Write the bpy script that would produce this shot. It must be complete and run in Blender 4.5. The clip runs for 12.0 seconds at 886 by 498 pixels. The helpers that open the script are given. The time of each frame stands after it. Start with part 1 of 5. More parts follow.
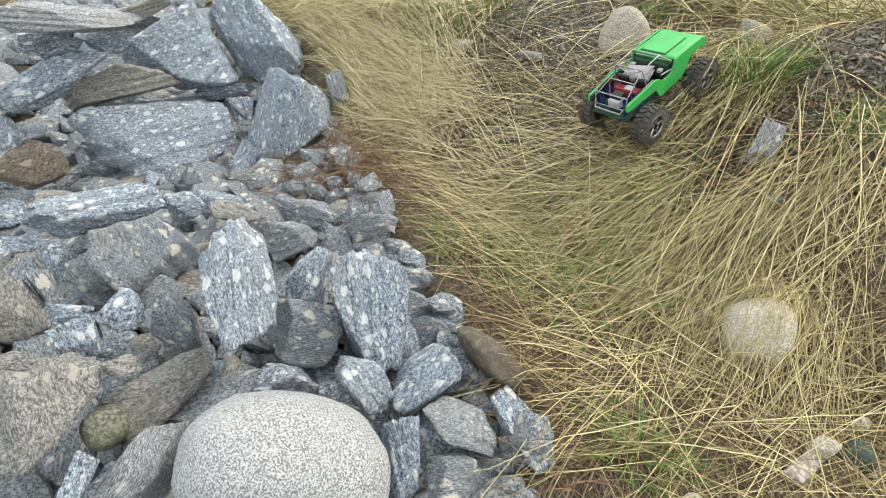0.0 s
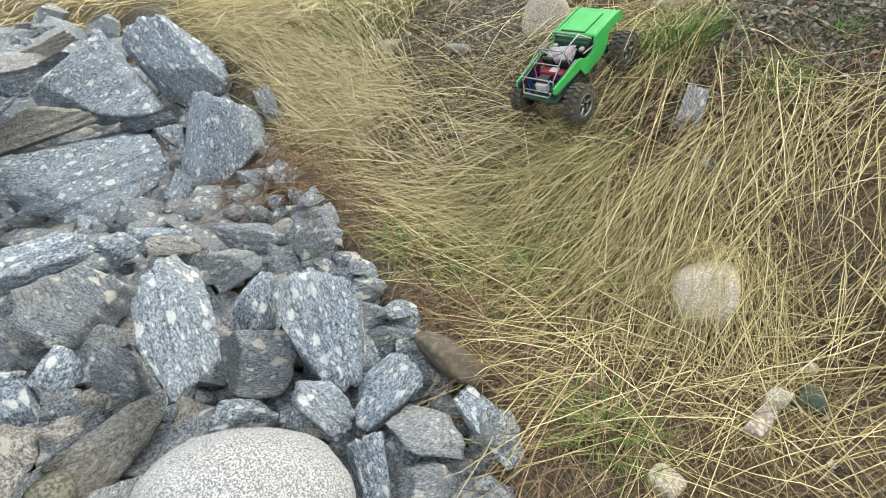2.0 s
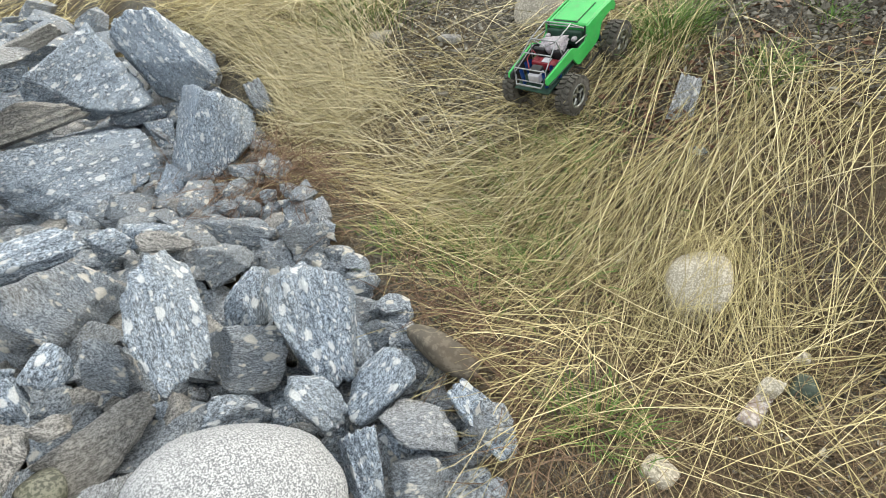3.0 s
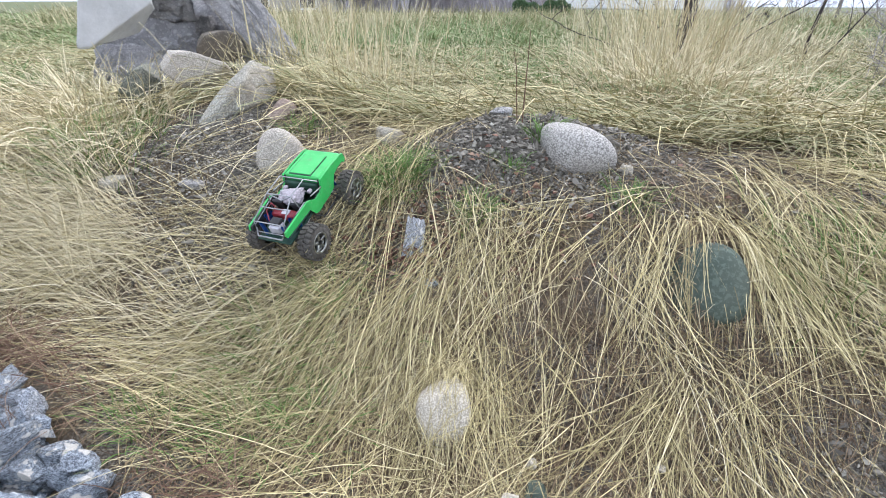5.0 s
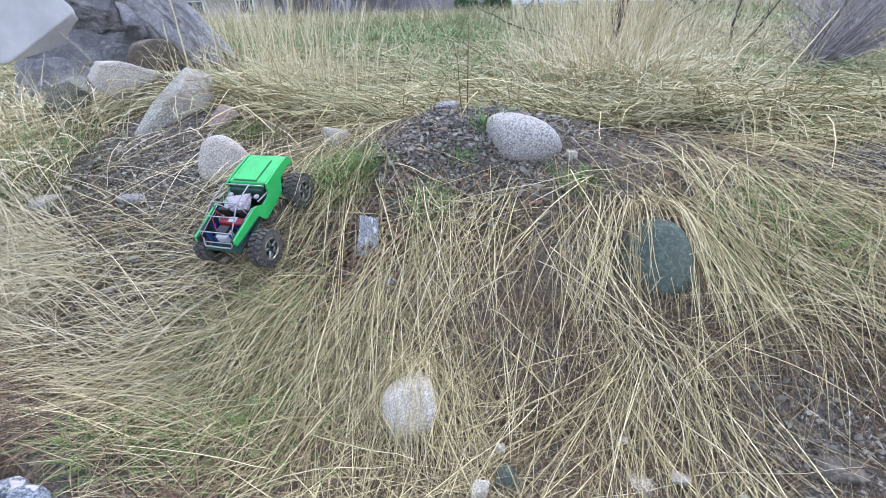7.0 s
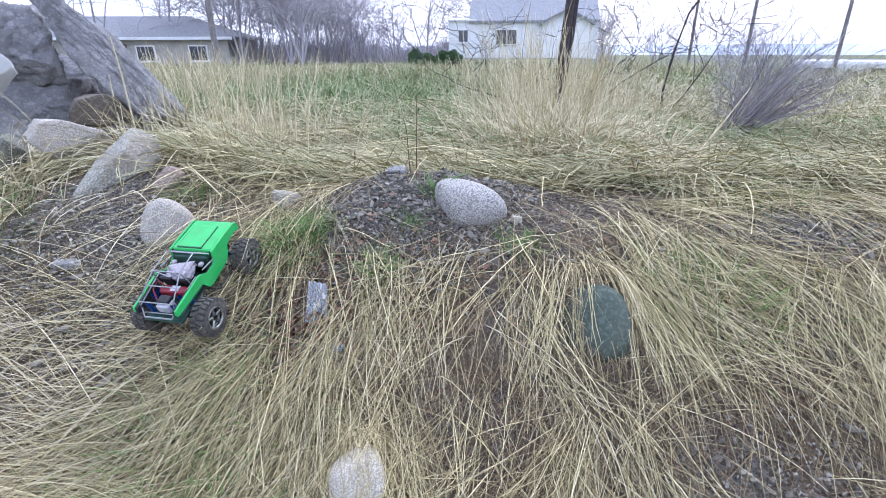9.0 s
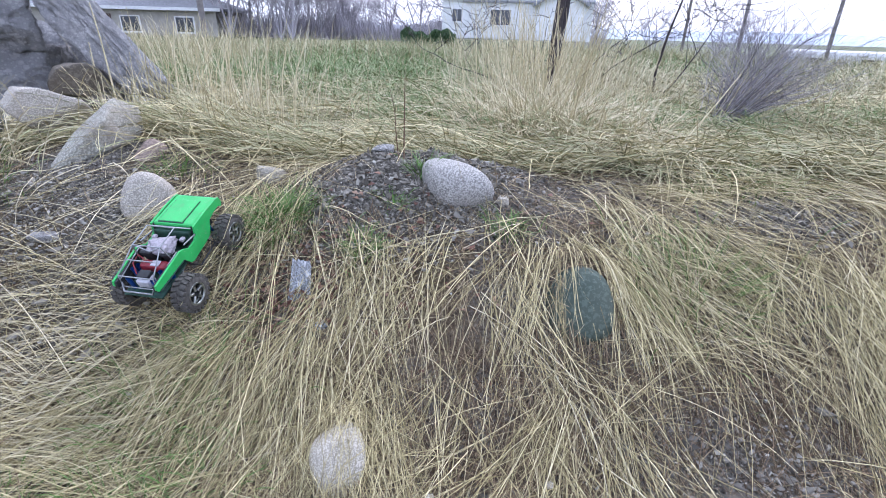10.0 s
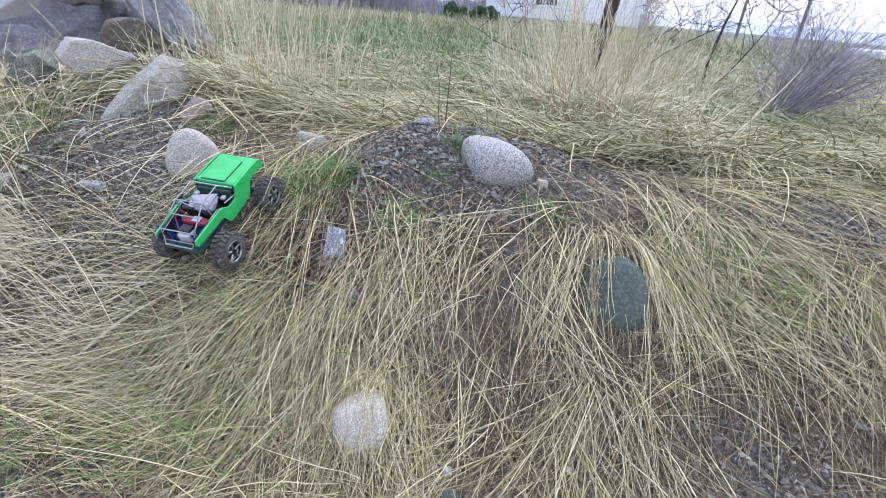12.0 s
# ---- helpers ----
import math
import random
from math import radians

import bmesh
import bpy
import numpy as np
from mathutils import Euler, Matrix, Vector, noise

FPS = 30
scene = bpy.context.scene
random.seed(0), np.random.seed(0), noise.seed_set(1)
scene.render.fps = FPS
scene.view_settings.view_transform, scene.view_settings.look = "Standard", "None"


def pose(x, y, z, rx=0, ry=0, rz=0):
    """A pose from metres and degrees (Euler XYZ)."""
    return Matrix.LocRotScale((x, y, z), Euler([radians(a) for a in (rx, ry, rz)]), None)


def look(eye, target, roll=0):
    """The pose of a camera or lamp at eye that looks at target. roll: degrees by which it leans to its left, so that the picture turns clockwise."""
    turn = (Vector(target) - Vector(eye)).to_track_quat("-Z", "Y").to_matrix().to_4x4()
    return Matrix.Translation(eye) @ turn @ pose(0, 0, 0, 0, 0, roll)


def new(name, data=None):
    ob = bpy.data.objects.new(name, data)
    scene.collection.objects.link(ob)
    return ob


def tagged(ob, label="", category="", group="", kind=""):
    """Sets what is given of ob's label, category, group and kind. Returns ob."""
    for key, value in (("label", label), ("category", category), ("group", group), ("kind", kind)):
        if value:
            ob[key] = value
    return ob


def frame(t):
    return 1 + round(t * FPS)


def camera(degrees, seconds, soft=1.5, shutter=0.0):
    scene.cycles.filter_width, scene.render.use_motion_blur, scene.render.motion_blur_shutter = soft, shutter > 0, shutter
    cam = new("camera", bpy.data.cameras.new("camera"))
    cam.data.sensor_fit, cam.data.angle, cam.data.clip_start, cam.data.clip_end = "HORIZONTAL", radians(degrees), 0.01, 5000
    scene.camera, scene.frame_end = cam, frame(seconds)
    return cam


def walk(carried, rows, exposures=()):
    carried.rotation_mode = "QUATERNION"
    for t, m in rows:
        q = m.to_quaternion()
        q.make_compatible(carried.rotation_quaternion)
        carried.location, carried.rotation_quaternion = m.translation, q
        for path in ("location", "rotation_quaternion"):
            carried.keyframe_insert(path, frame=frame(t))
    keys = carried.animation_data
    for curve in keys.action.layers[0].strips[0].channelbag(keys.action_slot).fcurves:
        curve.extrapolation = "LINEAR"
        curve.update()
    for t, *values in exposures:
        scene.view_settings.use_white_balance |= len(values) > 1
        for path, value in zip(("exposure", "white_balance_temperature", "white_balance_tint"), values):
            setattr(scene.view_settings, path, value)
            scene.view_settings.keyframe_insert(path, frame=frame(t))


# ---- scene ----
cam = camera(83.2, 12.0, soft=1.0, shutter=0.25)

PATH = [
    (0, (-0.207, -0.148, 1.276), (-1.278, 1.119, 0.16), 1.1),
    (0.5, (-0.202, -0.142, 1.281), (-1.269, 1.12, 0.154), -0.1),
    (1, (-0.187, -0.121, 1.277), (-1.219, 1.171, 0.152), -2.1),
    (1.5, (-0.179, -0.1, 1.276), (-1.17, 1.222, 0.15), -3.7),
    (2, (-0.17, -0.087, 1.282), (-1.145, 1.241, 0.148), -4.7),
    (2.5, (-0.163, -0.079, 1.279), (-1.13, 1.242, 0.131), -5.1),
    (2.7, (-0.164, -0.077, 1.276), (-1.129, 1.239, 0.12), -5.1),
    (4.3, (-0.104, -0.022, 1.366), (-0.747, 1.553, 0.315), -2.7),
    (4.5, (-0.07, 0.021, 1.416), (-0.572, 1.681, 0.42), -1.1),
    (5, (-0.023, 0.04, 1.445), (-0.35, 1.797, 0.547), -0.0),
    (5.5, (-0.066, 0.014, 1.426), (-0.355, 1.77, 0.513), -0.6),
    (6, (-0.027, 0.028, 1.419), (-0.242, 1.781, 0.482), -1.1),
    (6.5, (0.0, 0.031, 1.436), (-0.164, 1.796, 0.511), -2.0),
    (6.7, (-0.001, 0.031, 1.43), (-0.174, 1.802, 0.518), -2.2),
    (8.3, (-0.006, 0.048, 1.487), (-0.115, 1.842, 0.61), -1.1),
    (8.5, (0.013, 0.043, 1.504), (-0.067, 1.859, 0.67), -0.8),
    (9, (0.019, 0.041, 1.504), (0.024, 1.896, 0.758), -0.3),
    (9.5, (0.042, 0.041, 1.508), (0.087, 1.887, 0.739), 0.4),
    (10, (0.031, 0.044, 1.496), (0.08, 1.872, 0.684), 1.4),
    (10.5, (0.03, 0.046, 1.491), (0.053, 1.857, 0.643), 1.4),
    (11, (0.033, 0.05, 1.485), (0.047, 1.85, 0.613), 2.5),
    (11.5, (0.013, 0.045, 1.481), (-0.007, 1.84, 0.598), 3.9),
    (12, (0.003, 0.045, 1.482), (-0.044, 1.836, 0.594), 4.6),
]
walk(cam, [(t, look(e, a, r)) for t, e, a, r in PATH], exposures=[(0, 0.5, 7100, 6), (2.7, 0.5, 7050, 6), (4.5, 0.66, 6300, 13), (5.5, 0.66, 5700, 16), (6.5, 0.61, 5450, 18), (8.3, 0.68, 5400, 21), (9, 0.6, 5350, 21), (9.5, 0.53, 5400, 21), (12, 0.53, 5400, 21)])

# ---------- light: a bright overcast sky ----------
world = bpy.data.worlds.new("overcast")
scene.world = world
world.use_nodes = True
wt = world.node_tree
wt.nodes.clear()
w_out = wt.nodes.new("ShaderNodeOutputWorld")
w_sky = wt.nodes.new("ShaderNodeTexSky")
w_sky.sky_type, w_sky.sun_disc = 'NISHITA', False
w_sky.sun_elevation, w_sky.sun_rotation, w_sky.dust_density = radians(42), radians(20), 4.0
w_blue = wt.nodes.new("ShaderNodeBackground")
w_blue.inputs[1].default_value = 0.05
wt.links.new(w_sky.outputs[0], w_blue.inputs[0])
w_cloud = wt.nodes.new("ShaderNodeBackground")
w_cloud.inputs[0].default_value, w_cloud.inputs[1].default_value = (0.88, 0.93, 1.0, 1), 1.15
w_add = wt.nodes.new("ShaderNodeAddShader")
wt.links.new(w_blue.outputs[0], w_add.inputs[0])
wt.links.new(w_cloud.outputs[0], w_add.inputs[1])
wt.links.new(w_add.outputs[0], w_out.inputs[0])
sun_data = bpy.data.lights.new("sun", 'SUN')
sun_data.energy, sun_data.angle, sun_data.color = 1.6, radians(25), (1.0, 0.97, 0.92)
sun_ob = new("sun", sun_data)
sun_ob.rotation_euler = (radians(42), 0, radians(160))


# ---------- materials ----------
class Mat:
    """A small wrapper to wire procedural materials."""

    def __init__(self, name, rough=0.8, metal=0.0, spec=0.5):
        self.m = bpy.data.materials.new(name)
        self.m.use_nodes = True
        self.t = self.m.node_tree
        self.b = self.t.nodes["Principled BSDF"]
        self.b.inputs["Roughness"].default_value = rough
        self.b.inputs["Metallic"].default_value = metal
        self.b.inputs["Specular IOR Level"].default_value = spec

    def n(self, kind, **kw):
        node = self.t.nodes.new("ShaderNode" + kind)
        for k, v in kw.items():
            if k in node.inputs:
                node.inputs[k].default_value = v
        return node

    def link(self, a, b):
        self.t.links.new(a, b)

    def coords(self, space="Object", scale=(1, 1, 1), own=True):
        tc = self.n("TexCoord")
        mp = self.n("Mapping")
        mp.inputs["Scale"].default_value = scale
        self.link(tc.outputs[space], mp.inputs["Vector"])
        if own:
            oi = self.n("ObjectInfo")
            mul = self.n("Math")
            mul.operation = 'MULTIPLY'
            mul.inputs[1].default_value = 37.0
            self.link(oi.outputs["Random"], mul.inputs[0])
            self.link(mul.outputs[0], mp.inputs["Location"])
        return mp.outputs[0]

    def noise(self, vec, scale, detail=4.0, rough=0.6):
        t = self.n("TexNoise", Scale=scale, Detail=detail, Roughness=rough)
        self.link(vec, t.inputs["Vector"])
        return t.outputs["Fac"]

    def ramp(self, fac, *stops):
        r = self.n("ValToRGB")
        e = r.color_ramp.elements
        e[0].position, e[0].color = stops[0][0], (*stops[0][1], 1)
        e[1].position, e[1].color = stops[-1][0], (*stops[-1][1], 1)
        for p, c in stops[1:-1]:
            x = e.new(p)
            x.color = (*c, 1)
        self.link(fac, r.inputs[0])
        return r.outputs[0]

    def mix(self, fac, a, b, kind='MIX'):
        x = self.n("Mix")
        x.data_type, x.blend_type = 'RGBA', kind
        for sock, v in ((x.inputs[0], fac), (x.inputs[6], a), (x.inputs[7], b)):
            if isinstance(v, (int, float)):
                sock.default_value = v
            elif isinstance(v, tuple):
                sock.default_value = (*v, 1)
            else:
                self.link(v, sock)
        return x.outputs[2]

    def color(self, c):
        if isinstance(c, tuple):
            self.b.inputs["Base Color"].default_value = (*c, 1)
        else:
            self.link(c, self.b.inputs["Base Color"])
        return self

    def bump(self, fac, strength=0.4, dist=0.01):
        b = self.n("Bump", Strength=strength, Distance=dist)
        self.link(fac, b.inputs["Height"])
        self.link(b.outputs[0], self.b.inputs["Normal"])
        return self


def plain(name, c, rough=0.6, metal=0.0, var=0.15, scale=40.0, spec=0.5):
    """A simple surface with a little soil and grain."""
    q = Mat(name, rough, metal, spec)
    v = q.coords()
    f = q.noise(v, scale, 5)
    dark = tuple(x * (1 - 2 * var) for x in c)
    light = tuple(min(1, x * (1 + var)) for x in c)
    q.color(q.ramp(f, (0.3, dark), (0.7, light)))
    return q.bump(f, 0.15, 0.002).m


def gneiss(name, dark, mid, spots, patch, patch_amount, band=3.0, spot_size=24.0, spot_share=0.13, glint=(0.4, 0.44, 0.48)):
    """Layered dark rock with pale streaks and pale eyes of feldspar drawn out along the layers."""
    q = Mat(name, 0.7, 0, 0.4)
    own = q.coords()
    # wavy layers: the place is bent by a slow noise before it is flattened
    slow = q.n("TexNoise", Scale=7.0, Detail=2.0)
    q.link(own, slow.inputs["Vector"])
    bent = q.n("MixRGB")
    bent.blend_type = 'LINEAR_LIGHT'
    bent.inputs[0].default_value = 0.035
    q.link(own, bent.inputs[1])
    q.link(slow.outputs["Color"], bent.inputs[2])
    flat = q.n("Mapping")
    flat.inputs["Scale"].default_value = (1, 1, band)
    q.link(bent.outputs[0], flat.inputs["Vector"])
    v = flat.outputs[0]
    big = q.noise(own, 5, 4)
    bandn = q.noise(v, 112, 7, 0.76)
    pale = tuple(k + 1.0 * x for k, x in zip(glint, mid))
    base = q.ramp(bandn, (0.41, dark), (0.47, tuple(x * 0.72 for x in mid)), (0.53, tuple(x * 1.45 for x in mid)), (0.6, pale))
    fine = q.noise(v, 330, 3, 0.75)
    base = q.mix(q.ramp(fine, (0.55, (0, 0, 0)), (0.59, (0.85, 0.85, 0.85))), base, pale)
    base = q.mix(q.ramp(fine, (0.42, (0.9, 0.9, 0.9)), (0.46, (0, 0, 0))), base, dark)
    tint = q.ramp(big, (0.45, (0, 0, 0)), (0.7, (patch_amount,) * 3))
    base = q.mix(tint, base, q.mix(0.55, base, patch))
    for size, share in ((spot_size, spot_share), (spot_size * 2.2, spot_share - 0.03)):
        vs = q.coords(scale=(1, 1, 1.9))
        warp = q.n("TexNoise", Scale=size * 1.6, Detail=3.0)
        q.link(vs, warp.inputs["Vector"])
        add = q.n("MixRGB")
        add.blend_type = 'LINEAR_LIGHT'
        add.inputs[0].default_value = 0.5 / size
        q.link(vs, add.inputs[1])
        q.link(warp.outputs["Color"], add.inputs[2])
        vo = q.n("TexVoronoi", Scale=size)
        q.link(add.outputs[0], vo.inputs["Vector"])
        sep = q.n("SeparateColor")
        q.link(vo.outputs["Color"], sep.inputs[0])
        rad = q.n("Math")
        rad.operation = 'MULTIPLY_ADD'
        rad.inputs[1].default_value, rad.inputs[2].default_value = -0.75, 0.75 - share
        q.link(sep.outputs[0], rad.inputs[0])
        gap = q.n("Math")
        gap.operation = 'ADD'
        q.link(vo.outputs["Distance"], gap.inputs[0])
        q.link(rad.outputs[0], gap.inputs[1])
        eye = q.ramp(gap.outputs[0], (0.28, (0.9, 0.9, 0.9)), (0.36, (0, 0, 0)))
        base = q.mix(eye, base, q.mix(q.ramp(fine, (0.35, (0.5, 0.5, 0.5)), (0.6, (0, 0, 0))), spots, mid))
    q.color(base)
    chip = q.noise(v, 17, 10, 0.72)
    h = q.mix(0.25, q.mix(0.5, chip, q.noise(own, 38, 8, 0.75)), bandn)
    return q.bump(h, 0.85, 0.03).m


def granite(name, light, dark, stain, stain_amount=0.3, grain=170.0):
    q = Mat(name, 0.8, 0, 0.35)
    v = q.coords()
    a = q.noise(v, grain, 3, 0.65)
    col = q.ramp(a, (0.43, dark), (0.5, tuple(0.6 * x for x in light)), (0.56, light))
    big = q.noise(v, 7, 4)
    col = q.mix(q.ramp(big, (0.42, (0, 0, 0)), (0.72, (stain_amount,) * 3)), col, stain)
    q.color(col)
    return q.bump(q.mix(0.5, a, q.noise(v, 30, 6)), 0.3, 0.006).m


# the grey is tinted bluer and lighter, with lens haze put into its colour
M_GNEISS = gneiss("gneiss", (0.03, 0.042, 0.06), (0.23, 0.28, 0.34), (0.8, 0.82, 0.82), (0.4, 0.4, 0.37), 0.35, 1.9, 25.0, 0.14, (0.36, 0.4, 0.45))
M_BANDED = gneiss("banded_gneiss", (0.03, 0.038, 0.05), (0.2, 0.23, 0.265), (0.72, 0.68, 0.6), (0.36, 0.31, 0.24), 0.5, 3.2, 18.0, 0.1, (0.28, 0.3, 0.31))
M_BEIGE = gneiss("weathered_gneiss", (0.075, 0.077, 0.077), (0.25, 0.245, 0.235), (0.55, 0.52, 0.47), (0.34, 0.31, 0.26), 0.5, 2.0, 20.0, 0.03, (0.26, 0.255, 0.245))
M_PALEBAND = gneiss("pale_banded_gneiss", (0.06, 0.066, 0.074), (0.26, 0.27, 0.285), (0.75, 0.75, 0.73), (0.34, 0.3, 0.24), 0.4, 5.0, 30.0, 0.03)
M_RUSTY = gneiss("rusty_gneiss", (0.04, 0.035, 0.03), (0.17, 0.145, 0.12), (0.5, 0.44, 0.36), (0.23, 0.17, 0.12), 0.6, 2.0, 20.0, 0.08, (0.2, 0.17, 0.14))
M_GRANITE = granite("granite", (0.46, 0.44, 0.4), (0.14, 0.132, 0.12), (0.32, 0.295, 0.255), 0.45, 190)
M_COBBLE = granite("grey_granite", (0.48, 0.49, 0.5), (0.13, 0.135, 0.145), (0.33, 0.335, 0.34), 0.2, 330)
M_PALE = granite("pale_granite", (0.55, 0.5, 0.4), (0.28, 0.25, 0.19), (0.45, 0.4, 0.31), 0.35, 230)
M_BUFF = granite("buff_stone", (0.5, 0.46, 0.385), (0.25, 0.225, 0.185), (0.36, 0.31, 0.26), 0.5, 200)
M_TAN = granite("tan_stone", (0.45, 0.42, 0.34), (0.22, 0.2, 0.16), (0.3, 0.25, 0.19), 0.6, 180)
M_RED = granite("reddish_stone", (0.4, 0.31, 0.25), (0.22, 0.165, 0.13), (0.3, 0.24, 0.2), 0.5, 120)
M_QUARTZ = granite("pinkish_quartz", (0.56, 0.5, 0.46), (0.3, 0.23, 0.2), (0.4, 0.31, 0.27), 0.5, 90)
M_GREENROCK = granite("green_stone", (0.085, 0.112, 0.086), (0.048, 0.066, 0.05), (0.1, 0.11, 0.08), 0.5, 90)
M_BROWNROCK = granite("wet_brown_stone", (0.16, 0.14, 0.11), (0.09, 0.08, 0.065), (0.1, 0.075, 0.05), 0.6, 60)
M_MOSSROCK = granite("mossy_stone", (0.2, 0.2, 0.16), (0.07, 0.075, 0.06), (0.12, 0.13, 0.07), 0.6, 150)
M_LICHEN = granite("lichen_stone", (0.44, 0.43, 0.36), (0.22, 0.21, 0.17), (0.27, 0.22, 0.165), 0.7, 130)


def broken_concrete(name, light, dark, pebble, relief):
    """Cast concrete: grey matrix with pebbles of two sizes; relief tells how torn the face is."""
    q = Mat(name, 0.9, 0, 0.25)
    v = q.coords()
    big, grain = q.noise(v, 4, 5), q.noise(v, 120, 5, 0.7)
    col = q.mix(grain, dark, light)
    for size, share in ((22.0, 0.3), (48.0, 0.26)):
        vo = q.n("TexVoronoi", Scale=size)
        q.link(v, vo.inputs["Vector"])
        col = q.mix(q.ramp(vo.outputs["Distance"], (share, (0.55, 0.55, 0.55)), (share + 0.1, (0, 0, 0))), col, pebble)
    col = q.mix(q.ramp(big, (0.4, (0, 0, 0)), (0.65, (0.5, 0.5, 0.5))), col, tuple(0.6 * x for x in dark))
    q.color(col)
    return q.bump(q.mix(0.5, q.noise(v, 26, 10, 0.75), grain), relief, 0.05).m


# torn concrete, its greys lifted to include the haze lying over it
M_CONCRETE = broken_concrete("broken_concrete", (0.52, 0.51, 0.51), (0.25, 0.245, 0.245), (0.6, 0.58, 0.57), 1.0)
M_CASTFACE = broken_concrete("cast_concrete_face", (0.6, 0.6, 0.59), (0.48, 0.48, 0.475), (0.56, 0.56, 0.55), 0.15)


def straw_mat(name, *cols):
    q = Mat(name, 0.7, 0, 0.3)
    geo = q.n("NewGeometry")
    stops = [(i / (len(cols) - 1), c) for i, c in enumerate(cols)]
    c = q.ramp(geo.outputs["Random Per Island"], *stops)
    f = q.noise(q.coords(own=False), 35, 3)
    c = q.mix(q.ramp(f, (0.3, (0.45, 0.45, 0.45)), (0.65, (0, 0, 0))), c, tuple(0.5 * x for x in cols[0]))
    q.color(c)
    q.b.inputs["Subsurface Weight"].default_value = 0.0
    return q.m


M_STRAW = straw_mat("dry_straw", (0.15, 0.12, 0.055), (0.58, 0.495, 0.25), (0.35, 0.29, 0.128), (0.72, 0.62, 0.33), (0.83, 0.73, 0.44))
M_LITTER = straw_mat("straw_litter", (0.06, 0.04, 0.026), (0.26, 0.182, 0.102), (0.13, 0.09, 0.054), (0.38, 0.285, 0.158), (0.5, 0.4, 0.235))
M_BROWNLITTER = straw_mat("brown_litter", (0.04, 0.026, 0.017), (0.13, 0.086, 0.05), (0.21, 0.145, 0.085), (0.35, 0.25, 0.145))
M_STRAW_FIELD = straw_mat("field_straw", (0.17, 0.15, 0.08), (0.38, 0.34, 0.18), (0.24, 0.27, 0.12), (0.46, 0.41, 0.23), (0.31, 0.33, 0.15), (0.56, 0.5, 0.31))
M_REED = straw_mat("tall_straw", (0.39, 0.335, 0.19), (0.59, 0.51, 0.31), (0.71, 0.62, 0.4), (0.81, 0.73, 0.51))
M_GREEN = straw_mat("green_blades", (0.07, 0.15, 0.025), (0.13, 0.24, 0.05), (0.17, 0.27, 0.08), (0.25, 0.3, 0.1))
M_GREEN_FIELD = straw_mat("meadow_green", (0.1, 0.17, 0.05), (0.17, 0.27, 0.09), (0.24, 0.31, 0.13), (0.33, 0.36, 0.18))
M_HEDGE = straw_mat("hedge_leaves", (0.06, 0.12, 0.05), (0.09, 0.16, 0.07), (0.13, 0.2, 0.1))
M_SHRUBSTEM = straw_mat("dark_shrub_stems", (0.09, 0.08, 0.085), (0.15, 0.135, 0.145), (0.22, 0.2, 0.215), (0.3, 0.275, 0.29))
M_TWIG = straw_mat("brown_twigs", (0.09, 0.05, 0.03), (0.16, 0.09, 0.055), (0.21, 0.14, 0.09), (0.3, 0.2, 0.13))
M_LEAF = straw_mat("dead_leaves", (0.1, 0.05, 0.035), (0.18, 0.085, 0.06), (0.25, 0.14, 0.09), (0.36, 0.25, 0.17))
M_BARK = plain("dark_bark", (0.055, 0.045, 0.045), 0.9, 0, 0.3, 60)
# purple-grey twigs, their colour lightened to take in haze
M_SHRUB = straw_mat("hazy_purple_grey_twigs", (0.27, 0.245, 0.265), (0.36, 0.33, 0.35), (0.44, 0.41, 0.43), (0.5, 0.47, 0.49))

q = Mat("soil", 0.95, 0, 0.2)
v = q.coords(own=False)
nf, nb, nm = q.noise(v, 130, 6, 0.7), q.noise(v, 2.2, 4), q.noise(v, 25, 5)
soil = q.ramp(nf, (0.35, (0.045, 0.04, 0.034)), (0.52, (0.155, 0.142, 0.12)), (0.66, (0.29, 0.27, 0.23)))
litter = q.ramp(nm, (0.35, (0.07, 0.045, 0.025)), (0.6, (0.2, 0.15, 0.08)))
soil = q.mix(q.ramp(nb, (0.45, (0, 0, 0)), (0.6, (0.7, 0.7, 0.7))), soil, litter)
# beyond the bank the sheet is a meadow of yellow and green
sx = q.n("SeparateXYZ")
q.link(v, sx.inputs[0])
far = q.n("MapRange")
far.inputs["From Min"].default_value, far.inputs["From Max"].default_value = 2.3, 4.0
q.link(sx.outputs["Y"], far.inputs["Value"])
meadow = q.ramp(q.noise(v, 1.3, 6), (0.35, (0.17, 0.145, 0.085)), (0.5, (0.11, 0.12, 0.06)), (0.65, (0.08, 0.13, 0.045)))
q.color(q.mix(far.outputs[0], soil, meadow))
q.bump(nf, 0.9, 0.02)
M_SOIL = q.m

q = Mat("scuffed_green_paint", 0.38, 0, 0.5)
v = q.coords()
paint = q.ramp(q.noise(v, 14, 4), (0.35, (0.03, 0.36, 0.075)), (0.65, (0.045, 0.45, 0.1)))
paint = q.mix(q.ramp(q.noise(v, 160, 6, 0.75), (0.62, (0, 0, 0)), (0.66, (0.8, 0.8, 0.8))), paint, (0.3, 0.45, 0.24))
dust = q.noise(v, 45, 6, 0.7)
q.color(q.mix(q.ramp(dust, (0.5, (0, 0, 0)), (0.75, (0.35, 0.35, 0.35))), paint, (0.16, 0.16, 0.1)))
M_CARGREEN = q.bump(dust, 0.1, 0.001).m
M_TYRE = plain("dusty_rubber", (0.085, 0.078, 0.066), 0.9, 0, 0.3, 70)
M_CHROME = plain("chrome", (0.36, 0.37, 0.34), 0.35, 0.9, 0.3, 50)
M_TUBE = plain("bare_steel_tube", (0.36, 0.37, 0.37), 0.45, 0.8, 0.2, 60)
